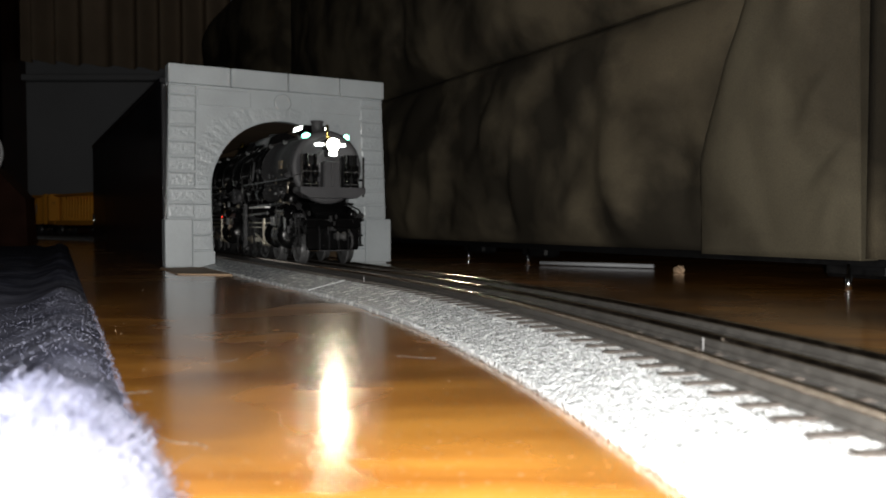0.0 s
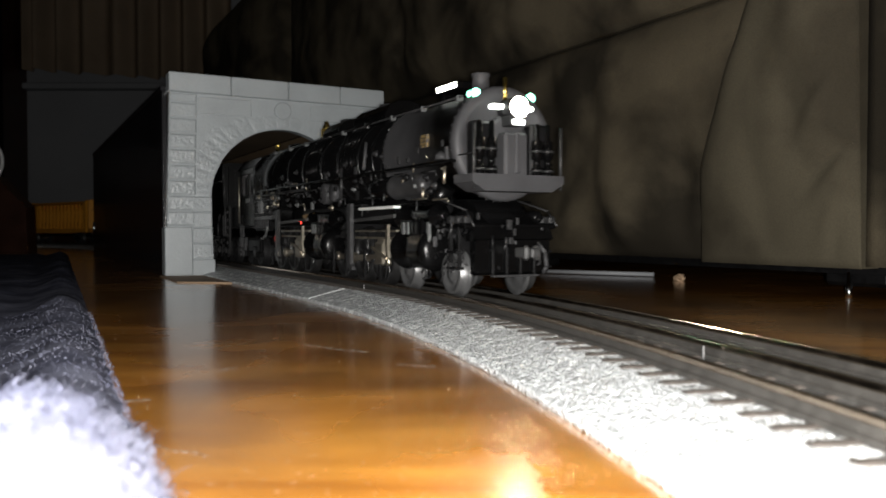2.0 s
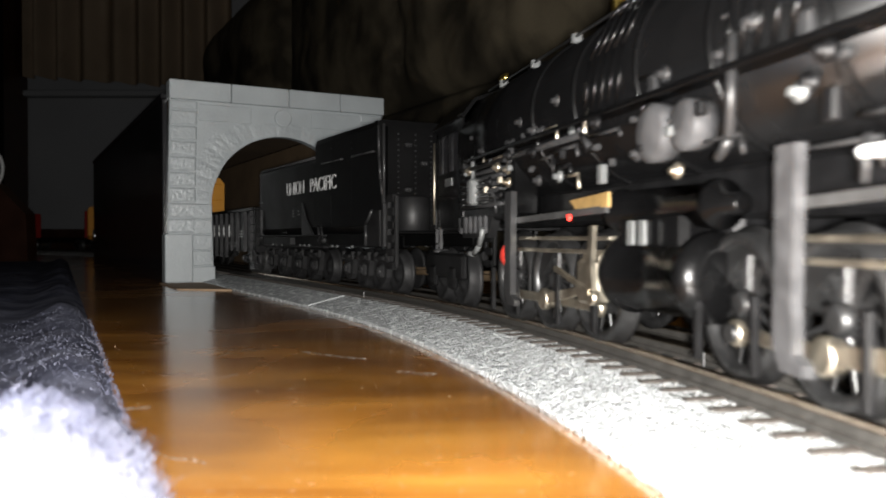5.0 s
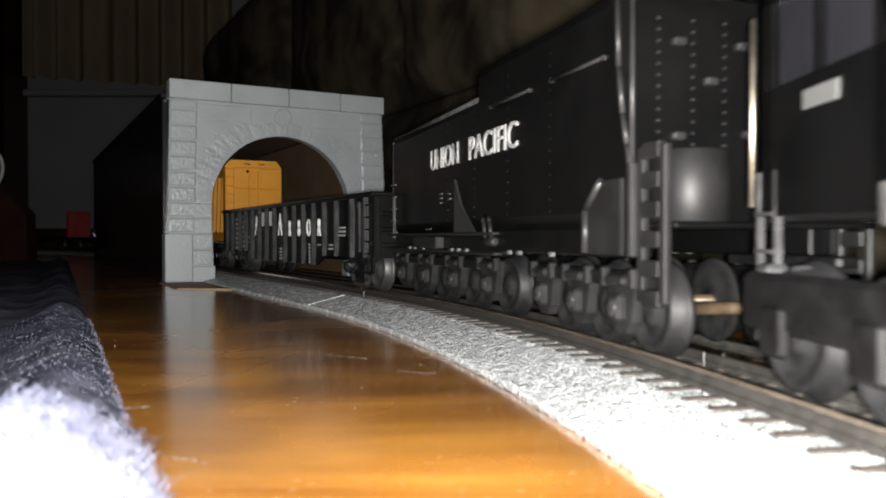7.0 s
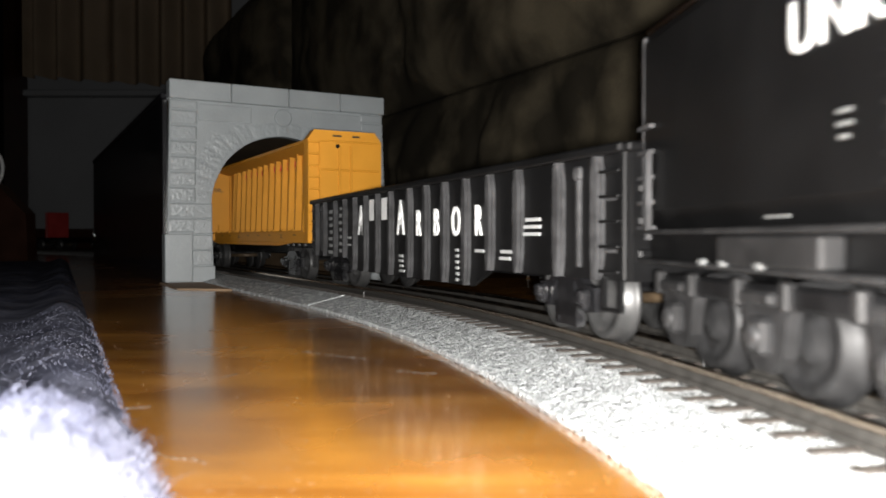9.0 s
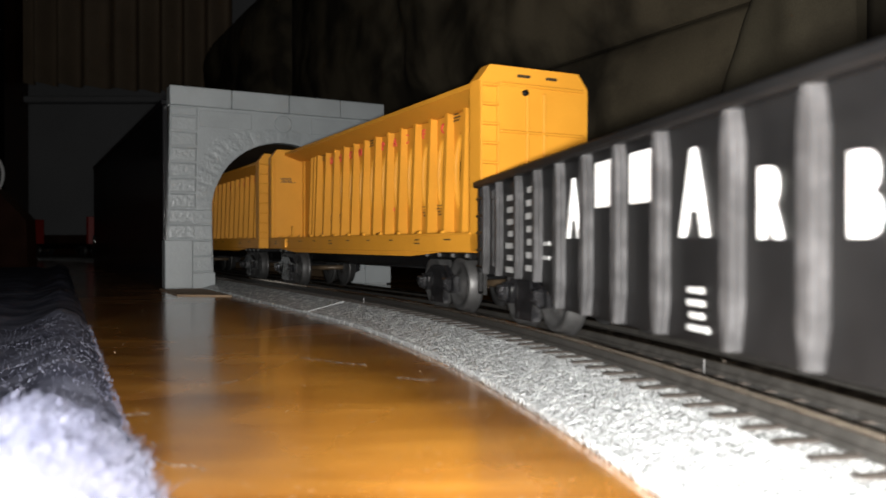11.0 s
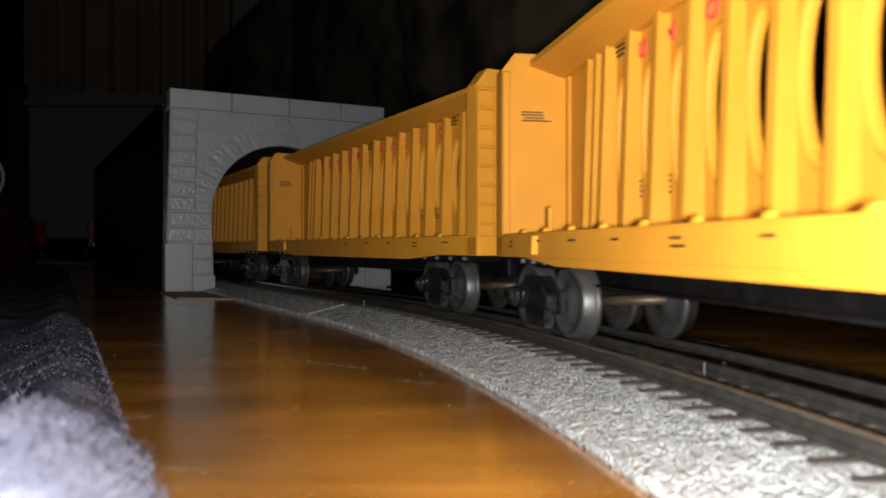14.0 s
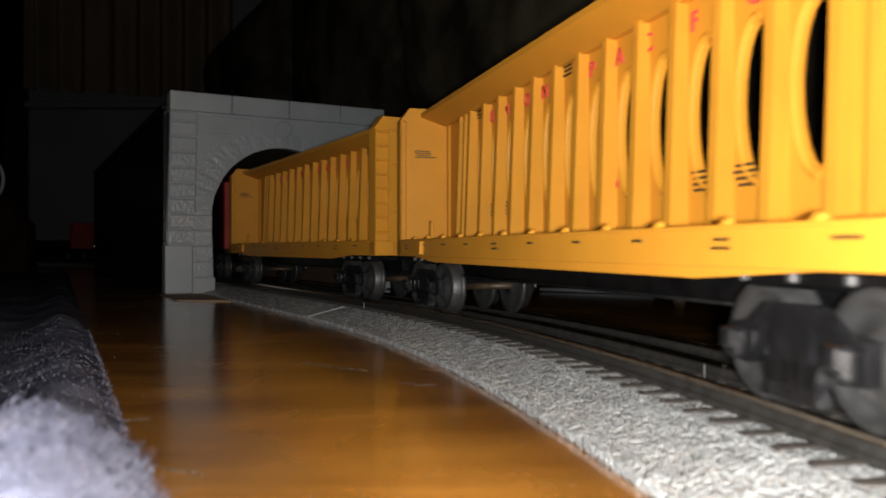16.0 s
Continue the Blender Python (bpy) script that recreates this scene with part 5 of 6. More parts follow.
        for sy in (-1, 1):
            for k in range(5):
                x = X(rel) - 0.008 + 0.004 * k
                part("sand_pipe", shape((wire, [(x, sy * 0.0112, 0.0800), (x - 0.001, sy * 0.0175, 0.0730), (x - 0.003, sy * 0.0213, 0.0640), (x - 0.004, sy * 0.0222, 0.0520)], 0.00045)), M_black, top)
    bm = bmesh.new()
    lathe(bm, (X(-0.2720), -0.002, 0.0850), (0, 0, 1), [(0, 0.0026), (0.0006, 0.0028), (0.0026, 0.0018), (0.0042, 0.0014), (0.0050, 0.0006)], 18)
    box(bm, (X(-0.2720), -0.002, 0.0825), (0.0030, 0.0064, 0.0060), 0.0004)
    part("bell", bm, M_brass, top, "polished brass bell")
    bm = bmesh.new()
    for k in (-1, 1):
        lathe(bm, (X(-0.3690) + k * 0.0018, -0.003, 0.0795), (0, 0, 1), [(0, 0.0011), (0.0040, 0.0011), (0.0044, 0.0015), (0.0060, 0.0012), (0.0066, 0.0004)], 12)
    part("safety_valve", bm, M_brass, top, "polished brass safety valves")
    bm = bmesh.new()
    lathe(bm, (X(-0.330), 0, 0.0780), (0, 0, 1), [(0, 0.0075), (0.003, 0.0070), (0.0042, 0.0030)], 20)
    part("steam_dome", bm, M_black, top)
    # running boards, handrails, tanks
    for sy in (-1, 1):
        part("running_board", shape((box, (X(-0.215), sy * 0.0208, 0.0508), (0.270, 0.0060, 0.0012), 0.0003)), M_black, top)
        part("handrail", shape((tube, (X(-0.355), sy * 0.0130, 0.0768), (X(-0.090), sy * 0.0130, 0.0768), 0.00045, 6)), M_band, top)
        for k in range(9):
            part("stanchion", shape((box, (X(-0.340 + 0.031 * k), sy * 0.0126, 0.0764), (0.0014, 0.0026, 0.0024), 0.0002)), M_plate, top)
        bm = bmesh.new()
        lathe(bm, (X(-0.161), sy * 0.0180, 0.0435), (1, 0, 0), [(0, 0.0010), (0.0008, 0.0046), (0.0030, 0.0054), (0.0230, 0.0054)], 22)
        tk = part("air_tank", bm, M_black, top)
        part("tank_end", shape((lathe, (X(-0.1385), sy * 0.0180, 0.0435), (1, 0, 0), [(0, 0.0054), (0.0020, 0.0054), (0.0022, 0.0049), (0.0260, 0.0048), (0.0290, 0.0036), (0.0298, 0.0010)], 22)), M_band, tk)
        part("walkway_edge", shape((box, (X(-0.1460), sy * 0.0236, 0.0346), (0.0390, 0.0036, 0.0013), 0.0003)), M_whitepaint, top, "white painted walkway edge")
        part("walkway", shape((box, (X(-0.124), sy * 0.0200, 0.0362), (0.060, 0.0060, 0.0012), 0.0003)), M_black, top)
        for rel, rr in ((-0.2205, 0.0056), (-0.2090, 0.0046)):
            bm = bmesh.new()
            lathe(bm, (X(rel), sy * 0.0185, 0.0440), (0, sy, 0), [(0, rr), (0.0040, rr), (0.0046, rr * 0.8), (0.0048, rr * 0.2)], 20)
            part("pump_wheel", bm, M_ribs, top)
        part("pipe_run", shape((wire, [(X(-0.345), sy * 0.0225, 0.0478), (X(-0.252), sy * 0.0225, 0.0478), (X(-0.247), sy * 0.0225, 0.0440), (X(-0.243), sy * 0.0225, 0.0440)], 0.0008)), M_band, top)
        part("pipe_run", shape((wire, [(X(-0.195), sy * 0.0222, 0.0560), (X(-0.195), sy * 0.0226, 0.0400), (X(-0.198), sy * 0.0226, 0.0370)], 0.0009)), M_band, top)
        part("pipe_run", shape((wire, [(X(-0.165), sy * 0.0215, 0.0660), (X(-0.165), sy * 0.0228, 0.0530)], 0.0008)), M_ribs, top)
        for k in range(3):
            part("emblem_stripe", shape((box, (X(-0.1054), sy * 0.0218, 0.0588 + 0.0014 * k), (0.0052, 0.0006, 0.0004))), M_ink, smoke)
        part("emblem", shape((box, (X(-0.1054), sy * 0.02115, 0.0605), (0.0060, 0.0012, 0.0052), 0.0002)), M_emblem, smoke, "small gold shield emblem")
        part("injector", shape((lathe, (X(-0.092), sy * 0.0205, 0.0520), (0, 0, 1), [(0, 0.0030), (0.0020, 0.0026), (0.0034, 0.0008)], 14), (box, (X(-0.086), sy * 0.0212, 0.0540), (0.0022, 0.0020, 0.0052), 0.0003)), M_ribs, smoke)
        part("small_lettering", shape((bars, X(-0.146), 0.0700, sy * 0.0178, 2, 0.004, 0.0004, 0.0012)), M_white, smoke)
        # firebox and ashpan
        part("firebox_side", shape((box, (X(-0.338), sy * 0.0150, 0.0400), (0.055, 0.0110, 0.0200), 0.0020)), M_black, top)
        for k in range(7):
            part("firebox_pipe", shape((tube, (X(-0.362), sy * 0.0212, 0.0350 + k * 0.0022), (X(-0.316), sy * 0.0212, 0.0350 + k * 0.0022), 0.0007, 6)), M_band, top)
        bm = bmesh.new()
        prism(bm, [(X(-0.2440), 0.0345), (X(-0.2650), 0.0335), (X(-0.2610), 0.0310), (X(-0.2440), 0.0312)], sy * 0.0195 - 0.0004, sy * 0.0195 + 0.0004)
        part("ashpan_plate", bm, M_tan, top, "tan coloured ashpan plate")
        part("red_lamp", shape((lathe, (X(-0.2585), sy * 0.0225, 0.0292), (0, sy, 0), [(0, 0.0009), (0.0005, 0.0007)], 10)), M_redlamp, top, "tiny red glowing lamp")
        part("red_valve", shape((lathe, (X(-0.3025), sy * 0.0222, 0.0195), (0, sy, 0), [(0, 0.0014), (0.0008, 0.0028), (0.0024, 0.0028), (0.0030, 0.0014)], 14)), M_redpaint, top, "red painted valve")
        part("injector_box", shape((box, (X(-0.344), sy * 0.0222, 0.0400), (0.0048, 0.0034, 0.0090), 0.0008), (tube, (X(-0.344), sy * 0.0222, 0.0445), (X(-0.344), sy * 0.0222, 0.0520), 0.0007, 8)), M_plate, top, "pale painted injector")
    # cab
    h = 0.0205
    roof = [(-h - 0.0010, 0.0690), (-h + 0.004, 0.0755), (-0.008, 0.0785), (0.008, 0.0785), (h - 0.004, 0.0755), (h + 0.0010, 0.0690), (h - 0.0004, 0.0684), (h - 0.0045, 0.0743), (-0.008, 0.0772), (0.008, 0.0772), (-h + 0.0045, 0.0743), (-h + 0.0004, 0.0684)]
    bm = bmesh.new()
    ro = roof[:6]
    ri = [(y * 0.965, z - 0.0012) for y, z in ro][::-1]
    prism(bm, ro + ri, X(-0.410), X(-0.362), "x")
    cab = part("cab", bm, M_black, top)
    for sy in (-1, 1):
        y = sy * h
        for x, z, sx, sz in ((-0.4020, 0.049, 0.004, 0.042), (-0.3660, 0.049, 0.006, 0.042), (-0.384, 0.0390, 0.040, 0.022), (-0.384, 0.0672, 0.040, 0.005), (-0.3845, 0.057, 0.0016, 0.016)):
            part("cab_wall", shape((box, (X(x), y, z), (sx, 0.0011, sz), 0.0002)), M_black, cab)
        for x in (-0.3925, -0.3765):
            part("window_glazing", shape((box, (X(x), y - sy * 0.0008, 0.0575), (0.0145, 0.0004, 0.0150))), M_glass, cab)
        part("number_panel", shape((bars, X(-0.384), 0.0460, sy * (h + 0.0007), 1, 0.011, 0.0030, 0.0014)), M_plate, cab)
        part("cab_ladder", shape((box, (X(-0.4055), sy * 0.0205, 0.0210), (0.0009, 0.0012, 0.0300)), (box, (X(-0.3985), sy * 0.0205, 0.0210), (0.0009, 0.0012, 0.0300)), *[(box, (X(-0.402), sy * 0.0205, 0.0090 + 0.0065 * k), (0.0070, 0.0020, 0.0007)) for k in range(4)]), M_ribs, cab)
        part("grab_rail", shape((tube, (X(-0.4075), sy * 0.0212, 0.0300), (X(-0.4075), sy * 0.0212, 0.0640), 0.0005, 6)), M_steel, cab)
    part("backhead", shape((box, (X(-0.372), 0, 0.052), (0.010, 0.036, 0.040), 0.003)), M_dark, cab)
    part("cab_floor", shape((box, (X(-0.385), 0, 0.0280), (0.046, 0.0390, 0.0016))), M_dark, cab)
    part("frame_bed", shape((box, (X(-0.250), 0, 0.0330), (0.25, 0.0150, 0.0100), 0.001)), M_dark, top)
    # random pipes, valves and brackets crowded on the near side, added for small glints
    rnd = random.Random(21)
    for k in range(120):
        rel, z = rnd.uniform(-0.355, -0.085), rnd.choice((rnd.uniform(0.0365, 0.0495), rnd.uniform(0.0365, 0.0495), rnd.uniform(0.052, 0.060)))
        y = -0.0196 - rnd.uniform(0, 0.0040) if z < 0.0505 else -0.0206
        kind = rnd.random()
        m = rnd.choice((M_band, M_band, M_dark, M_dark, M_steel, M_plate)) if z < 0.0505 else M_band
        if kind < 0.4:
            s = rnd.uniform(0.0010, 0.0026)
            part("fitting", shape((box, (X(rel), y, z), (s, 0.0016, s * rnd.uniform(0.6, 1.8)), 0.0003)), m, top)
        elif kind < 0.7:
            part("valve", shape((lathe, (X(rel), y, z), (0, -1, 0), [(0, 0.0016), (0.0008, 0.0015), (0.0010, 0.0008), (0.0020, 0.0007)], 10)), m, top)
        else:
            L = rnd.uniform(0.004, 0.018)
            pts = [(X(rel), y, z), (X(rel) + L, y, z), (X(rel) + L + 0.001, y, z - rnd.uniform(0.001, 0.005))] if kind < 0.88 else [(X(rel), y, z), (X(rel), y - 0.0004, z - rnd.uniform(0.003, 0.009))]
            part("pipe", shape((wire, pts, rnd.uniform(0.0003, 0.0006))), rnd.choice((M_band, M_dark, M_band, M_steel)), top)
    for sy in (-1, 1):
        part("ashpan", shape((prism, [(X(-0.372), 0.0320), (X(-0.328), 0.0320), (X(-0.334), 0.0245), (X(-0.366), 0.0245)], sy * 0.0185 - 0.0014, sy * 0.0185 + 0.0014)), M_sheet, top)
        for k in range(6):
            part("ashpan_louvre", shape((box, (X(-0.366 + 0.0062 * k), sy * 0.0205, 0.0290), (0.0030, 0.0014, 0.0062), 0.0005)), M_ribs, top)
        part("lubricator", shape((box, (X(-0.398), sy * 0.0215, 0.0160), (0.0050, 0.0040, 0.0080), 0.0008), (box, (X(-0.388), sy * 0.0212, 0.0150), (0.0030, 0.0030, 0.0100), 0.0006)), M_ribs, top)
    # engines
    cf, cr = -0.157, -0.304
    front, fa = engine_unit("front_engine", top, cf, -0.1150, (-0.1570, -0.1835, -0.2100), -0.1835, True)
    rear, ra = engine_unit("rear_engine", top, cr, -0.2340, (-0.2640, -0.2905, -0.3170), -0.3030, False)

    def U(rel):
        return rel - cf
    def V(rel):
        return rel - 0.0225 - cf
    # pilot deck, beam, steps
    part("pilot_deck", shape((box, (V(-0.064), 0, 0.0262), (0.028, 0.0400, 0.0022), 0.0006)), M_black, front)
    bm = bmesh.new()
    prism(bm, [(V(-0.056), 0.0262), (V(-0.050), 0.0255), (V(-0.048), 0.0215), (V(-0.0505), 0.0205), (V(-0.0545), 0.0205), (V(-0.0580), 0.0225)], -0.0170, 0.0170)
    part("pilot_beam", bm, M_black, front)
    part("step_bar", shape((box, (V(-0.0480), 0, 0.0078), (0.0030, 0.0200, 0.0008), 0.0003)), M_ribs, front, "pale step bar")
    bm = bmesh.new()
    prism(bm, [(V(-0.0535), 0.0215), (V(-0.0490), 0.0210), (V(-0.0500), 0.0090), (V(-0.0515), 0.0080), (V(-0.0535), 0.0085)], -0.0160, 0.0160)
    part("pilot", bm, M_black, front)
    for y in (-0.009, -0.003, 0.003, 0.009):
        part("step_hanger", shape((box, (V(-0.0488), y, 0.0130), (0.0010, 0.0010, 0.0110), 0.0002)), M_dark, front)
    bm = bmesh.new()
    box(bm, (V(-0.0395), 0, 0.0165), (0.0120, 0.0036, 0.0036), 0.0005)
    box(bm, (V(-0.0365), 0.0016, 0.0165), (0.0040, 0.0024, 0.0054), 0.0010)
    box(bm, (V(-0.0370), -0.0022, 0.0165), (0.0030, 0.0020, 0.0054), 0.0008)
    part("front_coupler", bm, M_wheel, front, "worn steel front coupler")
    part("air_hose", shape((wire, [(V(-0.0435), 0.0072, 0.0200), (V(-0.0395), 0.0076, 0.0165), (V(-0.0385), 0.0076, 0.0115), (V(-0.0400), 0.0072, 0.0090)], 0.0008)), M_ribs, front)
    for sy in (-1, 1):
        part("deck_rail", shape((wire, [(V(-0.0470), sy * 0.0180, 0.0262), (V(-0.0530), sy * 0.0180, 0.0320), (V(-0.0900), sy * 0.0180, 0.0400)], 0.0004)), M_band, front)
        part("cooler", shape((lathe, (U(-0.0900), sy * 0.0150, 0.0298), (1, 0, 0), [(0, 0.0016), (0.0006, 0.0024), (0.0120, 0.0024), (0.0126, 0.0014)], 14)), M_black, front)
        for x in (-0.086, -0.080, -0.0745):
            part("deck_fitting", shape((box, (U(x), sy * 0.0185, 0.0285), (0.0034, 0.0030, 0.0030), 0.0006)), M_band, front)
        part("side_step", shape((box, (V(-0.062), sy * 0.0195, 0.0180), (0.0012, 0.0012, 0.0160), 0.0002), (box, (V(-0.0555), sy * 0.0195, 0.0180), (0.0012, 0.0012, 0.0160), 0.0002), (box, (V(-0.0588), sy * 0.0195, 0.0105), (0.0080, 0.0034, 0.0010), 0.0002), (box, (V(-0.0588), sy * 0.0195, 0.0165), (0.0080, 0.0034, 0.0010), 0.0002)), M_dark, front)
        part("cylinder_cock", shape((box, (U(-0.1000), sy * 0.0215, 0.0230), (0.0022, 0.0014, 0.0100), 0.0003)), M_plate, front)
    bm = bmesh.new()
    prism(bm, [(U(-0.100), 0.027), (U(-0.072), 0.027), (U(-0.080), 0.0315), (U(-0.086), 0.0365), (U(-0.100), 0.0370)], -0.0105, 0.0105)
    part("deck_casting", bm, M_black, front)
    rnd = random.Random(33)
    for k in range(70):
        x, z = U(rnd.uniform(-0.112, -0.070)), rnd.uniform(0.0105, 0.0300)
        y = rnd.choice((-1, -1, 1)) * rnd.uniform(0.0165, 0.0205) if x < U(-0.0745) else rnd.uniform(-0.018, 0.018)
        x = x if x < U(-0.0745) else U(-0.0707)
        s = rnd.uniform(0.0009, 0.0024)
        m = rnd.choice((M_band, M_dark, M_band, M_ribs))
        if k % 3:
            part("fitting", shape((box, (x, y, z), (s, s * 0.8, s * rnd.uniform(0.6, 2.2)), 0.0003)), m, front)
        else:
            part("pipe", shape((wire, [(x, y, z), (x, y, z - rnd.uniform(0.002, 0.006)), (x - 0.003, y, z - 0.006)], 0.0005)), rnd.choice((M_band, M_dark)), front)
    fa += [wheelset(front, U(-0.0900), 0.0082, tread=M_pilotwheel), wheelset(front, U(-0.1310), 0.0082, tread=M_pilotwheel)]

    def W(rel):
        return rel - cr
    for sy in (-1, 1):
        part("trailing_frame", shape((box, (W(-0.380), sy * 0.0190, 0.0140), (0.046, 0.0026, 0.0095), 0.0010), (box, (W(-0.368), sy * 0.0200, 0.0098), (0.0075, 0.0020, 0.0085), 0.0012), (box, (W(-0.392), sy * 0.0200, 0.0098), (0.0075, 0.0020, 0.0085), 0.0012)), M_dark, rear)
        part("hose", shape((wire, [(W(-0.326), sy * 0.0238, 0.0275), (W(-0.329), sy * 0.0240, 0.0220), (W(-0.334), sy * 0.0240, 0.0192), (W(-0.342), sy * 0.0236, 0.0196)], 0.0009)), M_plate, rear)
    ra += [wheelset(rear, W(-0.368), tread=M_ribs2), wheelset(rear, W(-0.392), tread=M_ribs2)]
    CARS.append((top, MID + 0.2, 0.4, 0.0865, [(front, fa), (rear, ra)]))


locomotive()

# ---- the tender ----


def tender():
    top = new("tender")
    tagged(top, "long black tender with white lettering coupled behind the locomotive", "tender")
    mid = -0.5085

    def T(rel):
        return rel - mid
    w = 0.0255
    # body: tank with rounded lower sides; high bunker in front, low deck behind
    def section(zt, rr):
        return [(-w, 0.0300), (-w, zt - rr), (-w + rr * 0.3, zt - rr * 0.3), (-w + rr, zt), (w - rr, zt), (w - rr * 0.3, zt - rr * 0.3), (w, zt - rr), (w, 0.0300), (w - 0.0030, 0.0262), (-w + 0.0030, 0.0262)]
    bm = bmesh.new()
    prism(bm, section(0.0680, 0.0030), T(-0.6350), T(-0.5246), "x")
    part("water_tank", bm, M_tender, top)
    bm = bmesh.new()
    prism(bm, section(0.0772, 0.0034), T(-0.5248), T(-0.4430), "x")
    part("coal_bunker", bm, M_tender, top)
    # recessed front with locker and riveted wall
    bm = bmesh.new()
    prism(bm, [(-w + 0.004, 0.0262), (-w + 0.004, 0.0740), (w - 0.004, 0.0740), (w - 0.004, 0.0262)], T(-0.4432), T(-0.4400), "x")
    fw = part("front_wall", bm, M_tender, top)
    for y in (-0.0165, -0.008, 0.0, 0.008, 0.0165):
        bm = bmesh.new()
        for k in range(18):
            box(bm, (T(-0.4397), y, 0.0300 + 0.0024 * k), (0.0006, 0.0006, 0.0006))
        tagged(part("rivet_row", bm, M_band, fw), kind="stuff")
    part("fuel_drum", shape((lathe, (T(-0.4350), -0.0120, 0.0275), (0, 0, 1), [(0, 0.0076), (0.0004, 0.0080), (0.0145, 0.0080), (0.0150, 0.0074), (0.0152, 0.0010)], 26)), M_sheet, top)
    for k, (y, z) in enumerate(((-0.012, 0.066), (-0.004, 0.058), (0.004, 0.066), (-0.012, 0.046), (0.006, 0.047), (-0.003, 0.038))):
        part("valve_handle", shape((box, (T(-0.4390), y, z), (0.0020, 0.0030, 0.0018), 0.0004)), M_band, fw)
    for sy in (-1, 1):
        bm = bmesh.new()
        prism(bm, [(T(-0.4440), 0.0762), (T(-0.4408), 0.0762), (T(-0.4402), 0.0600), (T(-0.4386), 0.0500), (T(-0.4368), 0.0435), (T(-0.4354), 0.0385), (T(-0.4352), 0.0205), (T(-0.4440), 0.0205)], sy * w - 0.0005, sy * w + 0.0005)
        part("side_wing", bm, M_tender, top)
        part("wing_edge", shape((wire, [(T(-0.4408), sy * (w + 0.0002), 0.0740), (T(-0.4402), sy * (w + 0.0002), 0.0600), (T(-0.4386), sy * (w + 0.0002), 0.0500), (T(-0.4368), sy * (w + 0.0002), 0.0435), (T(-0.4354), sy * (w + 0.0002), 0.0385)], 0.0006)), M_band, top)
        part("edge_rail", shape((box, (T(-0.4347), sy * (w + 0.0002), 0.0300), (0.0018, 0.0016, 0.0190), 0.0003), (tube, (T(-0.4345), sy * (w + 0.0004), 0.0390), (T(-0.4345), sy * (w + 0.0004), 0.0740), 0.0006, 8)), M_band, top)
        lad = part("ladder", shape((box, (T(-0.4325), sy * 0.0246, 0.0270), (0.0024, 0.0016, 0.0310), 0.0003)), M_sheet, top)
        part("ladder_side", shape((box, (T(-0.4248), sy * 0.0246, 0.0270), (0.0024, 0.0016, 0.0310), 0.0003)), M_sheet, lad)
        for k in range(6):
            part("rung", shape((box, (T(-0.4286), sy * 0.0246, 0.0125 + 0.0058 * k), (0.0060, 0.0020, 0.0034), 0.0003)), M_sheet, lad)
        part("skirt", shape((box, (T(-0.4735), sy * (w - 0.0030), 0.0234), (0.0750, 0.0050, 0.0064), 0.0004)), M_tender, top)
        part("step_gusset", shape((prism, [(T(-0.4522), 0.0208), (T(-0.4522), 0.0306), (T(-0.4456), 0.0366), (T(-0.4375), 0.0366), (T(-0.4375), 0.0208)], sy * (w + 0.0008) - 0.0005, sy * (w + 0.0008) + 0.0005)), M_sheet, top)
        for xa, xb in ((-0.5130, -0.4850), (-0.4715, -0.4460)):
            part("hand_rail", shape((tube, (T(xa), sy * (w + 0.0008), 0.0630), (T(xb), sy * (w + 0.0008), 0.0630), 0.00045, 6), (box, (T(xa), sy * w, 0.0630), (0.0010, 0.0022, 0.0010)), (box, (T(xb), sy * w, 0.0630), (0.0010, 0.0022, 0.0010))), M_band, top)
        # frame and equipment along the side
        part("side_frame", shape((box, (T(-0.573), sy * 0.0215, 0.0222), (0.126, 0.0040, 0.0070), 0.0006)), M_tender, top)
        part("deck_edge", shape((box, (T(-0.573), sy * 0.0250, 0.0256), (0.128, 0.0044, 0.0010), 0.0003)), M_ribs2, top)
        part("frame_rail", shape((box, (T(-0.573), sy * 0.0252, 0.0196), (0.128, 0.0030, 0.0010), 0.0003)), M_ribs2, top)
        part("gusset", shape((prism, [(T(-0.5465), 0.0262), (T(-0.5465), 0.0440), (T(-0.540), 0.0350), (T(-0.5270), 0.0262)], sy * 0.0259 - 0.0004, sy * 0.0259 + 0.0004)), M_band, top)
        part("gusset_lip", shape((wire, [(T(-0.4522), sy * 0.0270, 0.0210), (T(-0.4522), sy * 0.0270, 0.0306), (T(-0.4456), sy * 0.0268, 0.0366)], 0.0009)), M_band, top)
        part("tool_box", shape((box, (T(-0.5810), sy * 0.0252, 0.0225), (0.0300, 0.0036, 0.0046), 0.0004)), M_sheet, top)
        part("air_cylinder", shape((lathe, (T(-0.5180), sy * 0.0258, 0.0232), (1, 0, 0), [(0, 0.0008), (0.0004, 0.0015), (0.0080, 0.0015), (0.0084, 0.0008)], 14), (wire, [(T(-0.516), sy * 0.0264, 0.0235), (T(-0.516), sy * 0.0272, 0.0290), (T(-0.518), sy * 0.0268, 0.0306)], 0.0007), (wire, [(T(-0.511), sy * 0.0264, 0.0235), (T(-0.511), sy * 0.0272, 0.0290), (T(-0.513), sy * 0.0268, 0.0306)], 0.0007)), M_sheet, top)
        for k, rel in enumerate((-0.602, -0.594, -0.582, -0.548, -0.541, -0.533, -0.497, -0.490, -0.470)):
            part("frame_fitting", shape((box, (T(rel), sy * 0.0266, 0.0203), (0.0022, 0.0012, 0.0012), 0.0003)), M_plate, top)
        bm = bmesh.new()
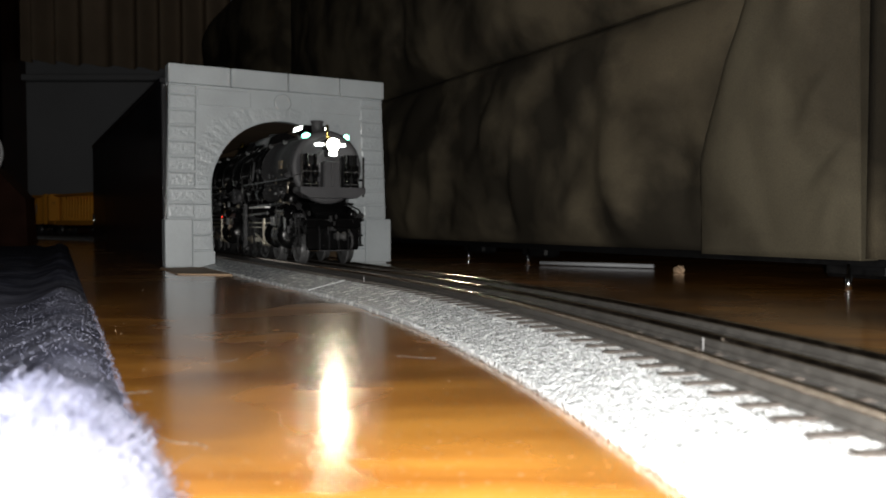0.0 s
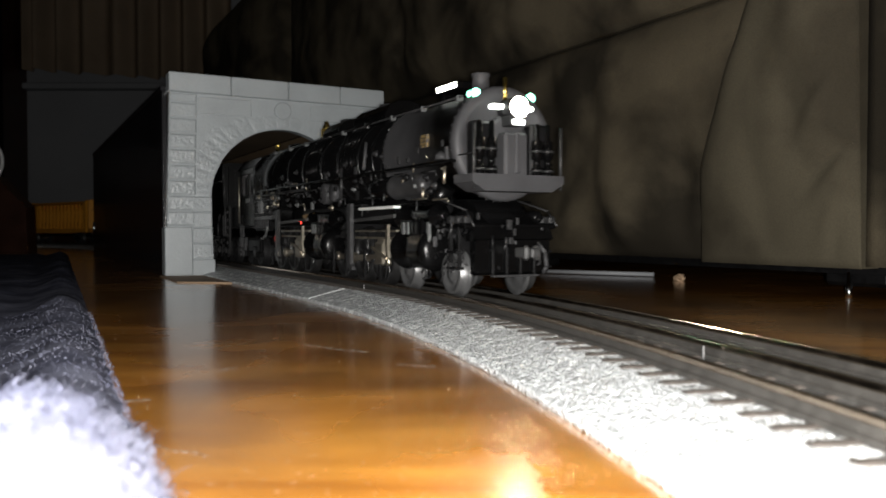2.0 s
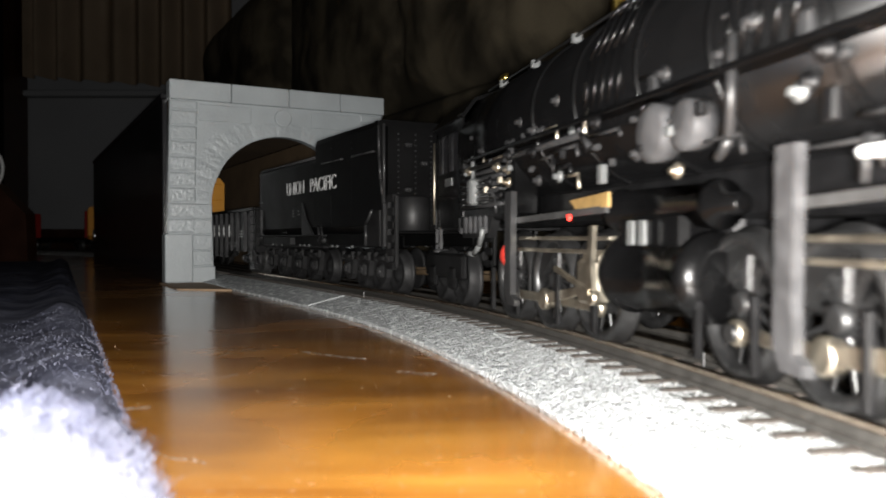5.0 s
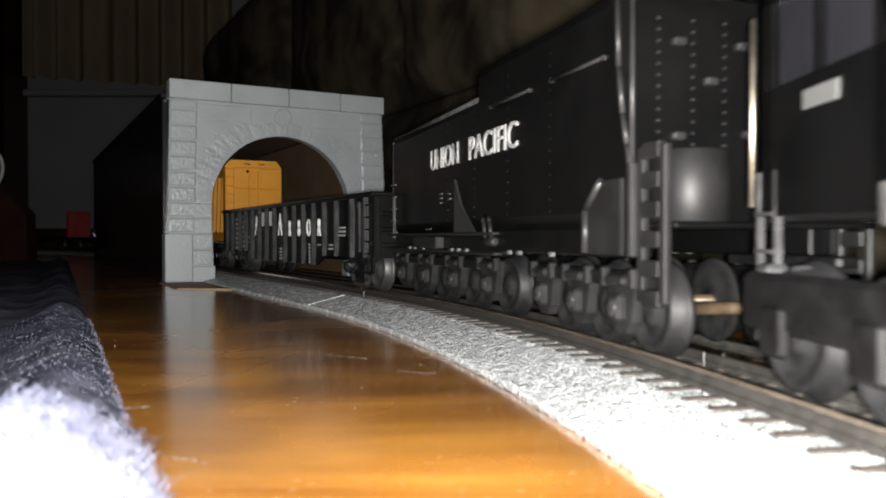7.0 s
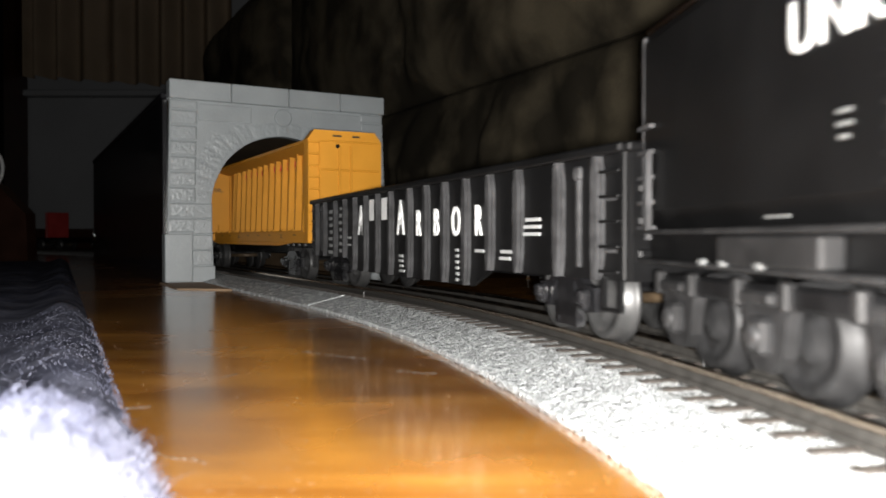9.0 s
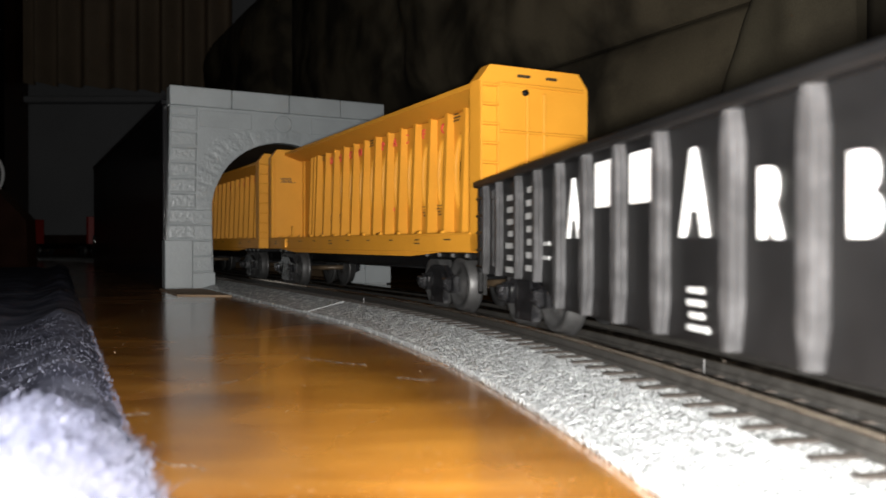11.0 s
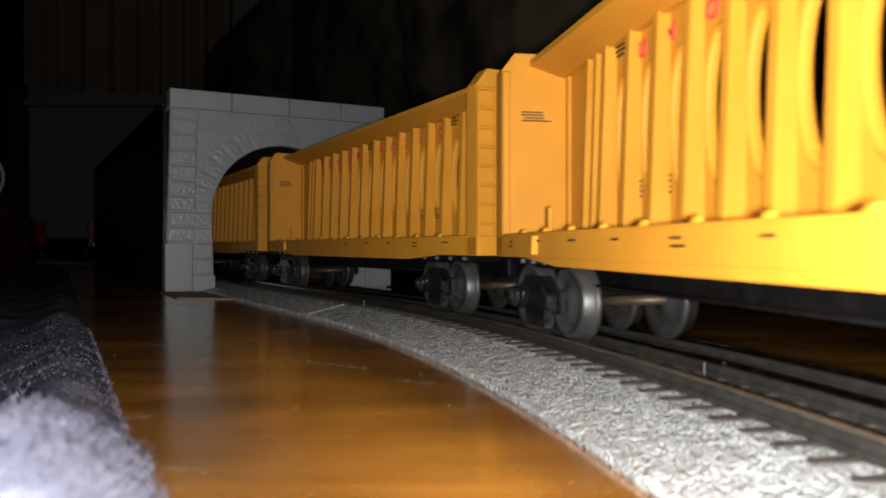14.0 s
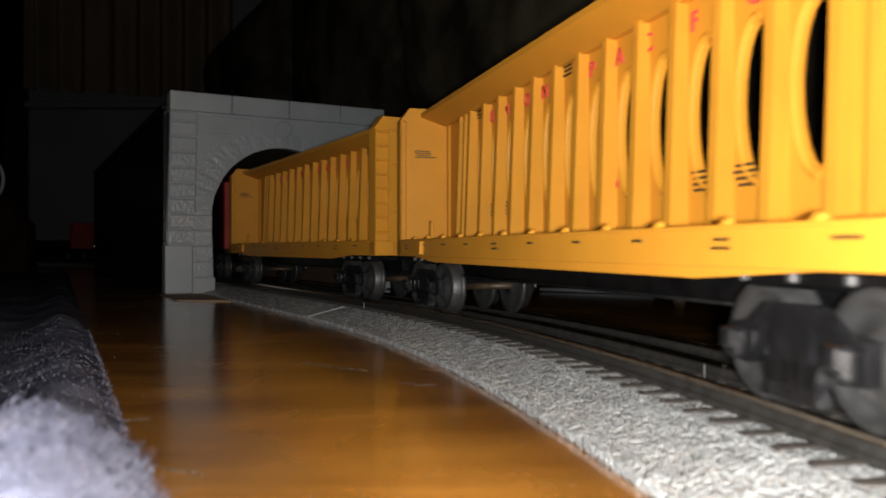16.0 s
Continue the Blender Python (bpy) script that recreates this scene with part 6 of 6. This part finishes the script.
        for rel in (-0.556, -0.5285, -0.501, -0.4735):
            for k in range(14):
                box(bm, (T(rel), sy * (w + 0.0001), 0.0310 + 0.0030 * k), (0.0005, 0.0004, 0.0005))
        tagged(part("rivet_row", bm, M_tender, top), kind="stuff")
        # rim along the tank top, its edge highlight put into the paler grey
        part("tank_rim_highlight", shape((tube, (T(-0.6330), sy * (w - 0.0008), 0.0676), (T(-0.5250), sy * (w - 0.0008), 0.0676), 0.0008, 8)), M_ribs, top)
        part("rear_ladder", shape((box, (T(-0.6343), sy * 0.0250, 0.0460), (0.0009, 0.0012, 0.0410)), (box, (T(-0.6283), sy * 0.0266, 0.0330), (0.0009, 0.0012, 0.0180)), *[(box, (T(-0.6313), sy * 0.0259, 0.0265 + 0.0052 * k), (0.0070, 0.0016, 0.0008)) for k in range(5)]), M_ribs, top)
        part("deck_rail", shape((wire, [(T(-0.6320), sy * 0.0170, 0.0660), (T(-0.6320), sy * 0.0170, 0.0690), (T(-0.5440), sy * 0.0170, 0.0690)], 0.0005)), M_band, top)
        part("small_lettering", shape((bars, T(-0.5635), 0.0400, sy * (w + 0.0002), 3, 0.0030, 0.0005, 0.0016)), M_plate, top)
        part("small_lettering", shape((bars, T(-0.5535), 0.0395, sy * (w + 0.0002), 2, 0.0026, 0.0005, 0.0018)), M_plate, top)
        part("small_lettering", shape((bars, T(-0.5780), 0.0275, sy * (w + 0.0002), 1, 0.0100, 0.0004, 0.0018)), M_plate, top)
    for txt, rel, size in (("UNION", -0.5598, 0.0106), ("PACIFIC", -0.5135, 0.0106)):
        for sy in (-1, 1):
            t = writing("lettering", txt, size, M_letter, top, "bold white lettering", stretch=0.93 if txt == "UNION" else 1.08)
            t.matrix_basis = pose(T(rel), sy * (w + 0.0002), 0.0525, 90, 0, 0 if sy < 0 else 180)
    for rel in (-0.612, -0.585, -0.560):
        part("water_hatch", shape((box, (T(rel), 0, 0.0672), (0.016, 0.020, 0.0030), 0.0008)), M_tender, top)
    bm = bmesh.new()
    rnd = random.Random(5)
    for k in range(420):
        c = (T(rnd.uniform(-0.520, -0.450)), rnd.uniform(-0.016, 0.016), 0.0756 + rnd.uniform(0, 0.0022))
        s = rnd.uniform(0.0012, 0.0030)
        box(bm, c, (s, s * 0.8, s * 0.7), s * 0.2, Euler((rnd.random() * 3, rnd.random() * 3, rnd.random() * 3)).to_matrix())
    tagged(part("coal_load", bm, M_dark, top), kind="stuff")
    coupler(top, T(-0.6365), -1)
    part("drawbar", shape((box, (T(-0.420), 0, 0.0200), (0.030, 0.0050, 0.0020), 0.0004)), M_dark, top)
    part("lead_step", shape((box, (T(-0.431), 0, 0.0268), (0.018, 0.0480, 0.0012), 0.0003)), M_tender, top)

    def bogie(name, rel, axles):
        t = new(name)
        t.parent = top
        t.matrix_basis = pose(T(rel), 0, 0)
        for sy in (-1, 1):
            y = sy * 0.0225
            xs = [a - rel for a in axles]
            fr = part("frame_beam", shape((box, ((xs[0] + xs[-1]) / 2, y, 0.0158), (abs(xs[0] - xs[-1]) + 0.012, 0.0030, 0.0034), 0.0006)), M_dark, t)
            for x in xs:
                bm = bmesh.new()
                prism(bm, [(x - 0.0070, 0.0170), (x + 0.0070, 0.0170), (x + 0.0056, 0.0120), (x + 0.0046, 0.0070), (x + 0.0024, 0.0045), (x - 0.0024, 0.0045), (x - 0.0046, 0.0070), (x - 0.0056, 0.0120)], y - 0.0012, y + 0.0012)
                box(bm, (x, y + sy * 0.0018, 0.0098), (0.0050, 0.0026, 0.0058), 0.0008)
                box(bm, (x, y + sy * 0.0020, 0.0155), (0.0086, 0.0022, 0.0022), 0.0006)
                part("pedestal", bm, M_ribs2, fr)
                part("axle_cap", shape((lathe, (x, y + sy * 0.0030, 0.0098), (0, sy, 0), [(0, 0.0021), (0.0005, 0.0019), (0.0009, 0.0008)], 12)), M_band, fr)
                for dx in (-0.0064, 0.0064):
                    part("spring_hanger", shape((box, (x + dx, y + sy * 0.0016, 0.0160), (0.0022, 0.0020, 0.0044), 0.0004)), M_sheet, fr)
        ws = [wheelset(t, a - rel, 0.0090, tread=M_ribs2) for a in axles]
        return t, ws
    trs = [bogie("lead_truck", -0.4607, (-0.4395, -0.4607, -0.4819)), bogie("rear_frame", -0.5722, (-0.5300, -0.5580, -0.5862, -0.6144))]
    CARS.append((top, mid + 0.1, 0.2, 0.0515, trs))


tender()


def motions():
    """The train runs at a steady pace along the track."""
    def point(s):
        q, a = track(s)
        return Vector((q.x, q.y, RAIL)), a
    coarse = [k * 0.2 for k in range(81)]
    fine = [k * 0.1 for k in range(161)]
    for thing, front, length, piv, trucks in CARS:
        mid = front - length / 2 + LAG
        poses = []
        for t in coarse:
            c = mid + SPEED * t
            f, _ = point(c + piv)
            b, _ = point(c - piv)
            d = f - b
            poses.append((t, pose(*((f + b) / 2), 0, 0, math.degrees(math.atan2(d.y, d.x))), math.atan2(d.y, d.x), c))
        walk(thing, [(t, m) for t, m, _, _ in poses])
        for tr, axles in trucks:
            x = tr.location.x
            z = tr.location.z
            walk(tr, [(t, pose(x, 0, z, 0, 0, math.degrees((track(c + x)[1] - a + math.pi) % (2 * math.pi) - math.pi))) for t, _, a, c in poses])
            for w in axles:
                p, r = w.location.copy(), w.location.z
                walk(w, [(t, pose(p.x, p.y, p.z, 0, math.degrees(SPEED * t / r), 0)) for t in fine])
    for ob, r, crank, pin, length, phase in RODS:
        rows = []
        for t in fine:
            a = SPEED * t / r + phase
            dx, dz = crank * math.cos(a), -crank * math.sin(a)
            if length > 0:
                rows.append((t, pose(pin[0] + dx, pin[1], pin[2] + dz, 0, math.degrees(math.asin(dz / length)), 0)))
            elif length < 0:
                rows.append((t, pose(pin[0] + dx, pin[1], pin[2])))
            else:
                rows.append((t, pose(pin[0] + dx, pin[1], pin[2] + dz)))
        walk(ob, rows)


motions()
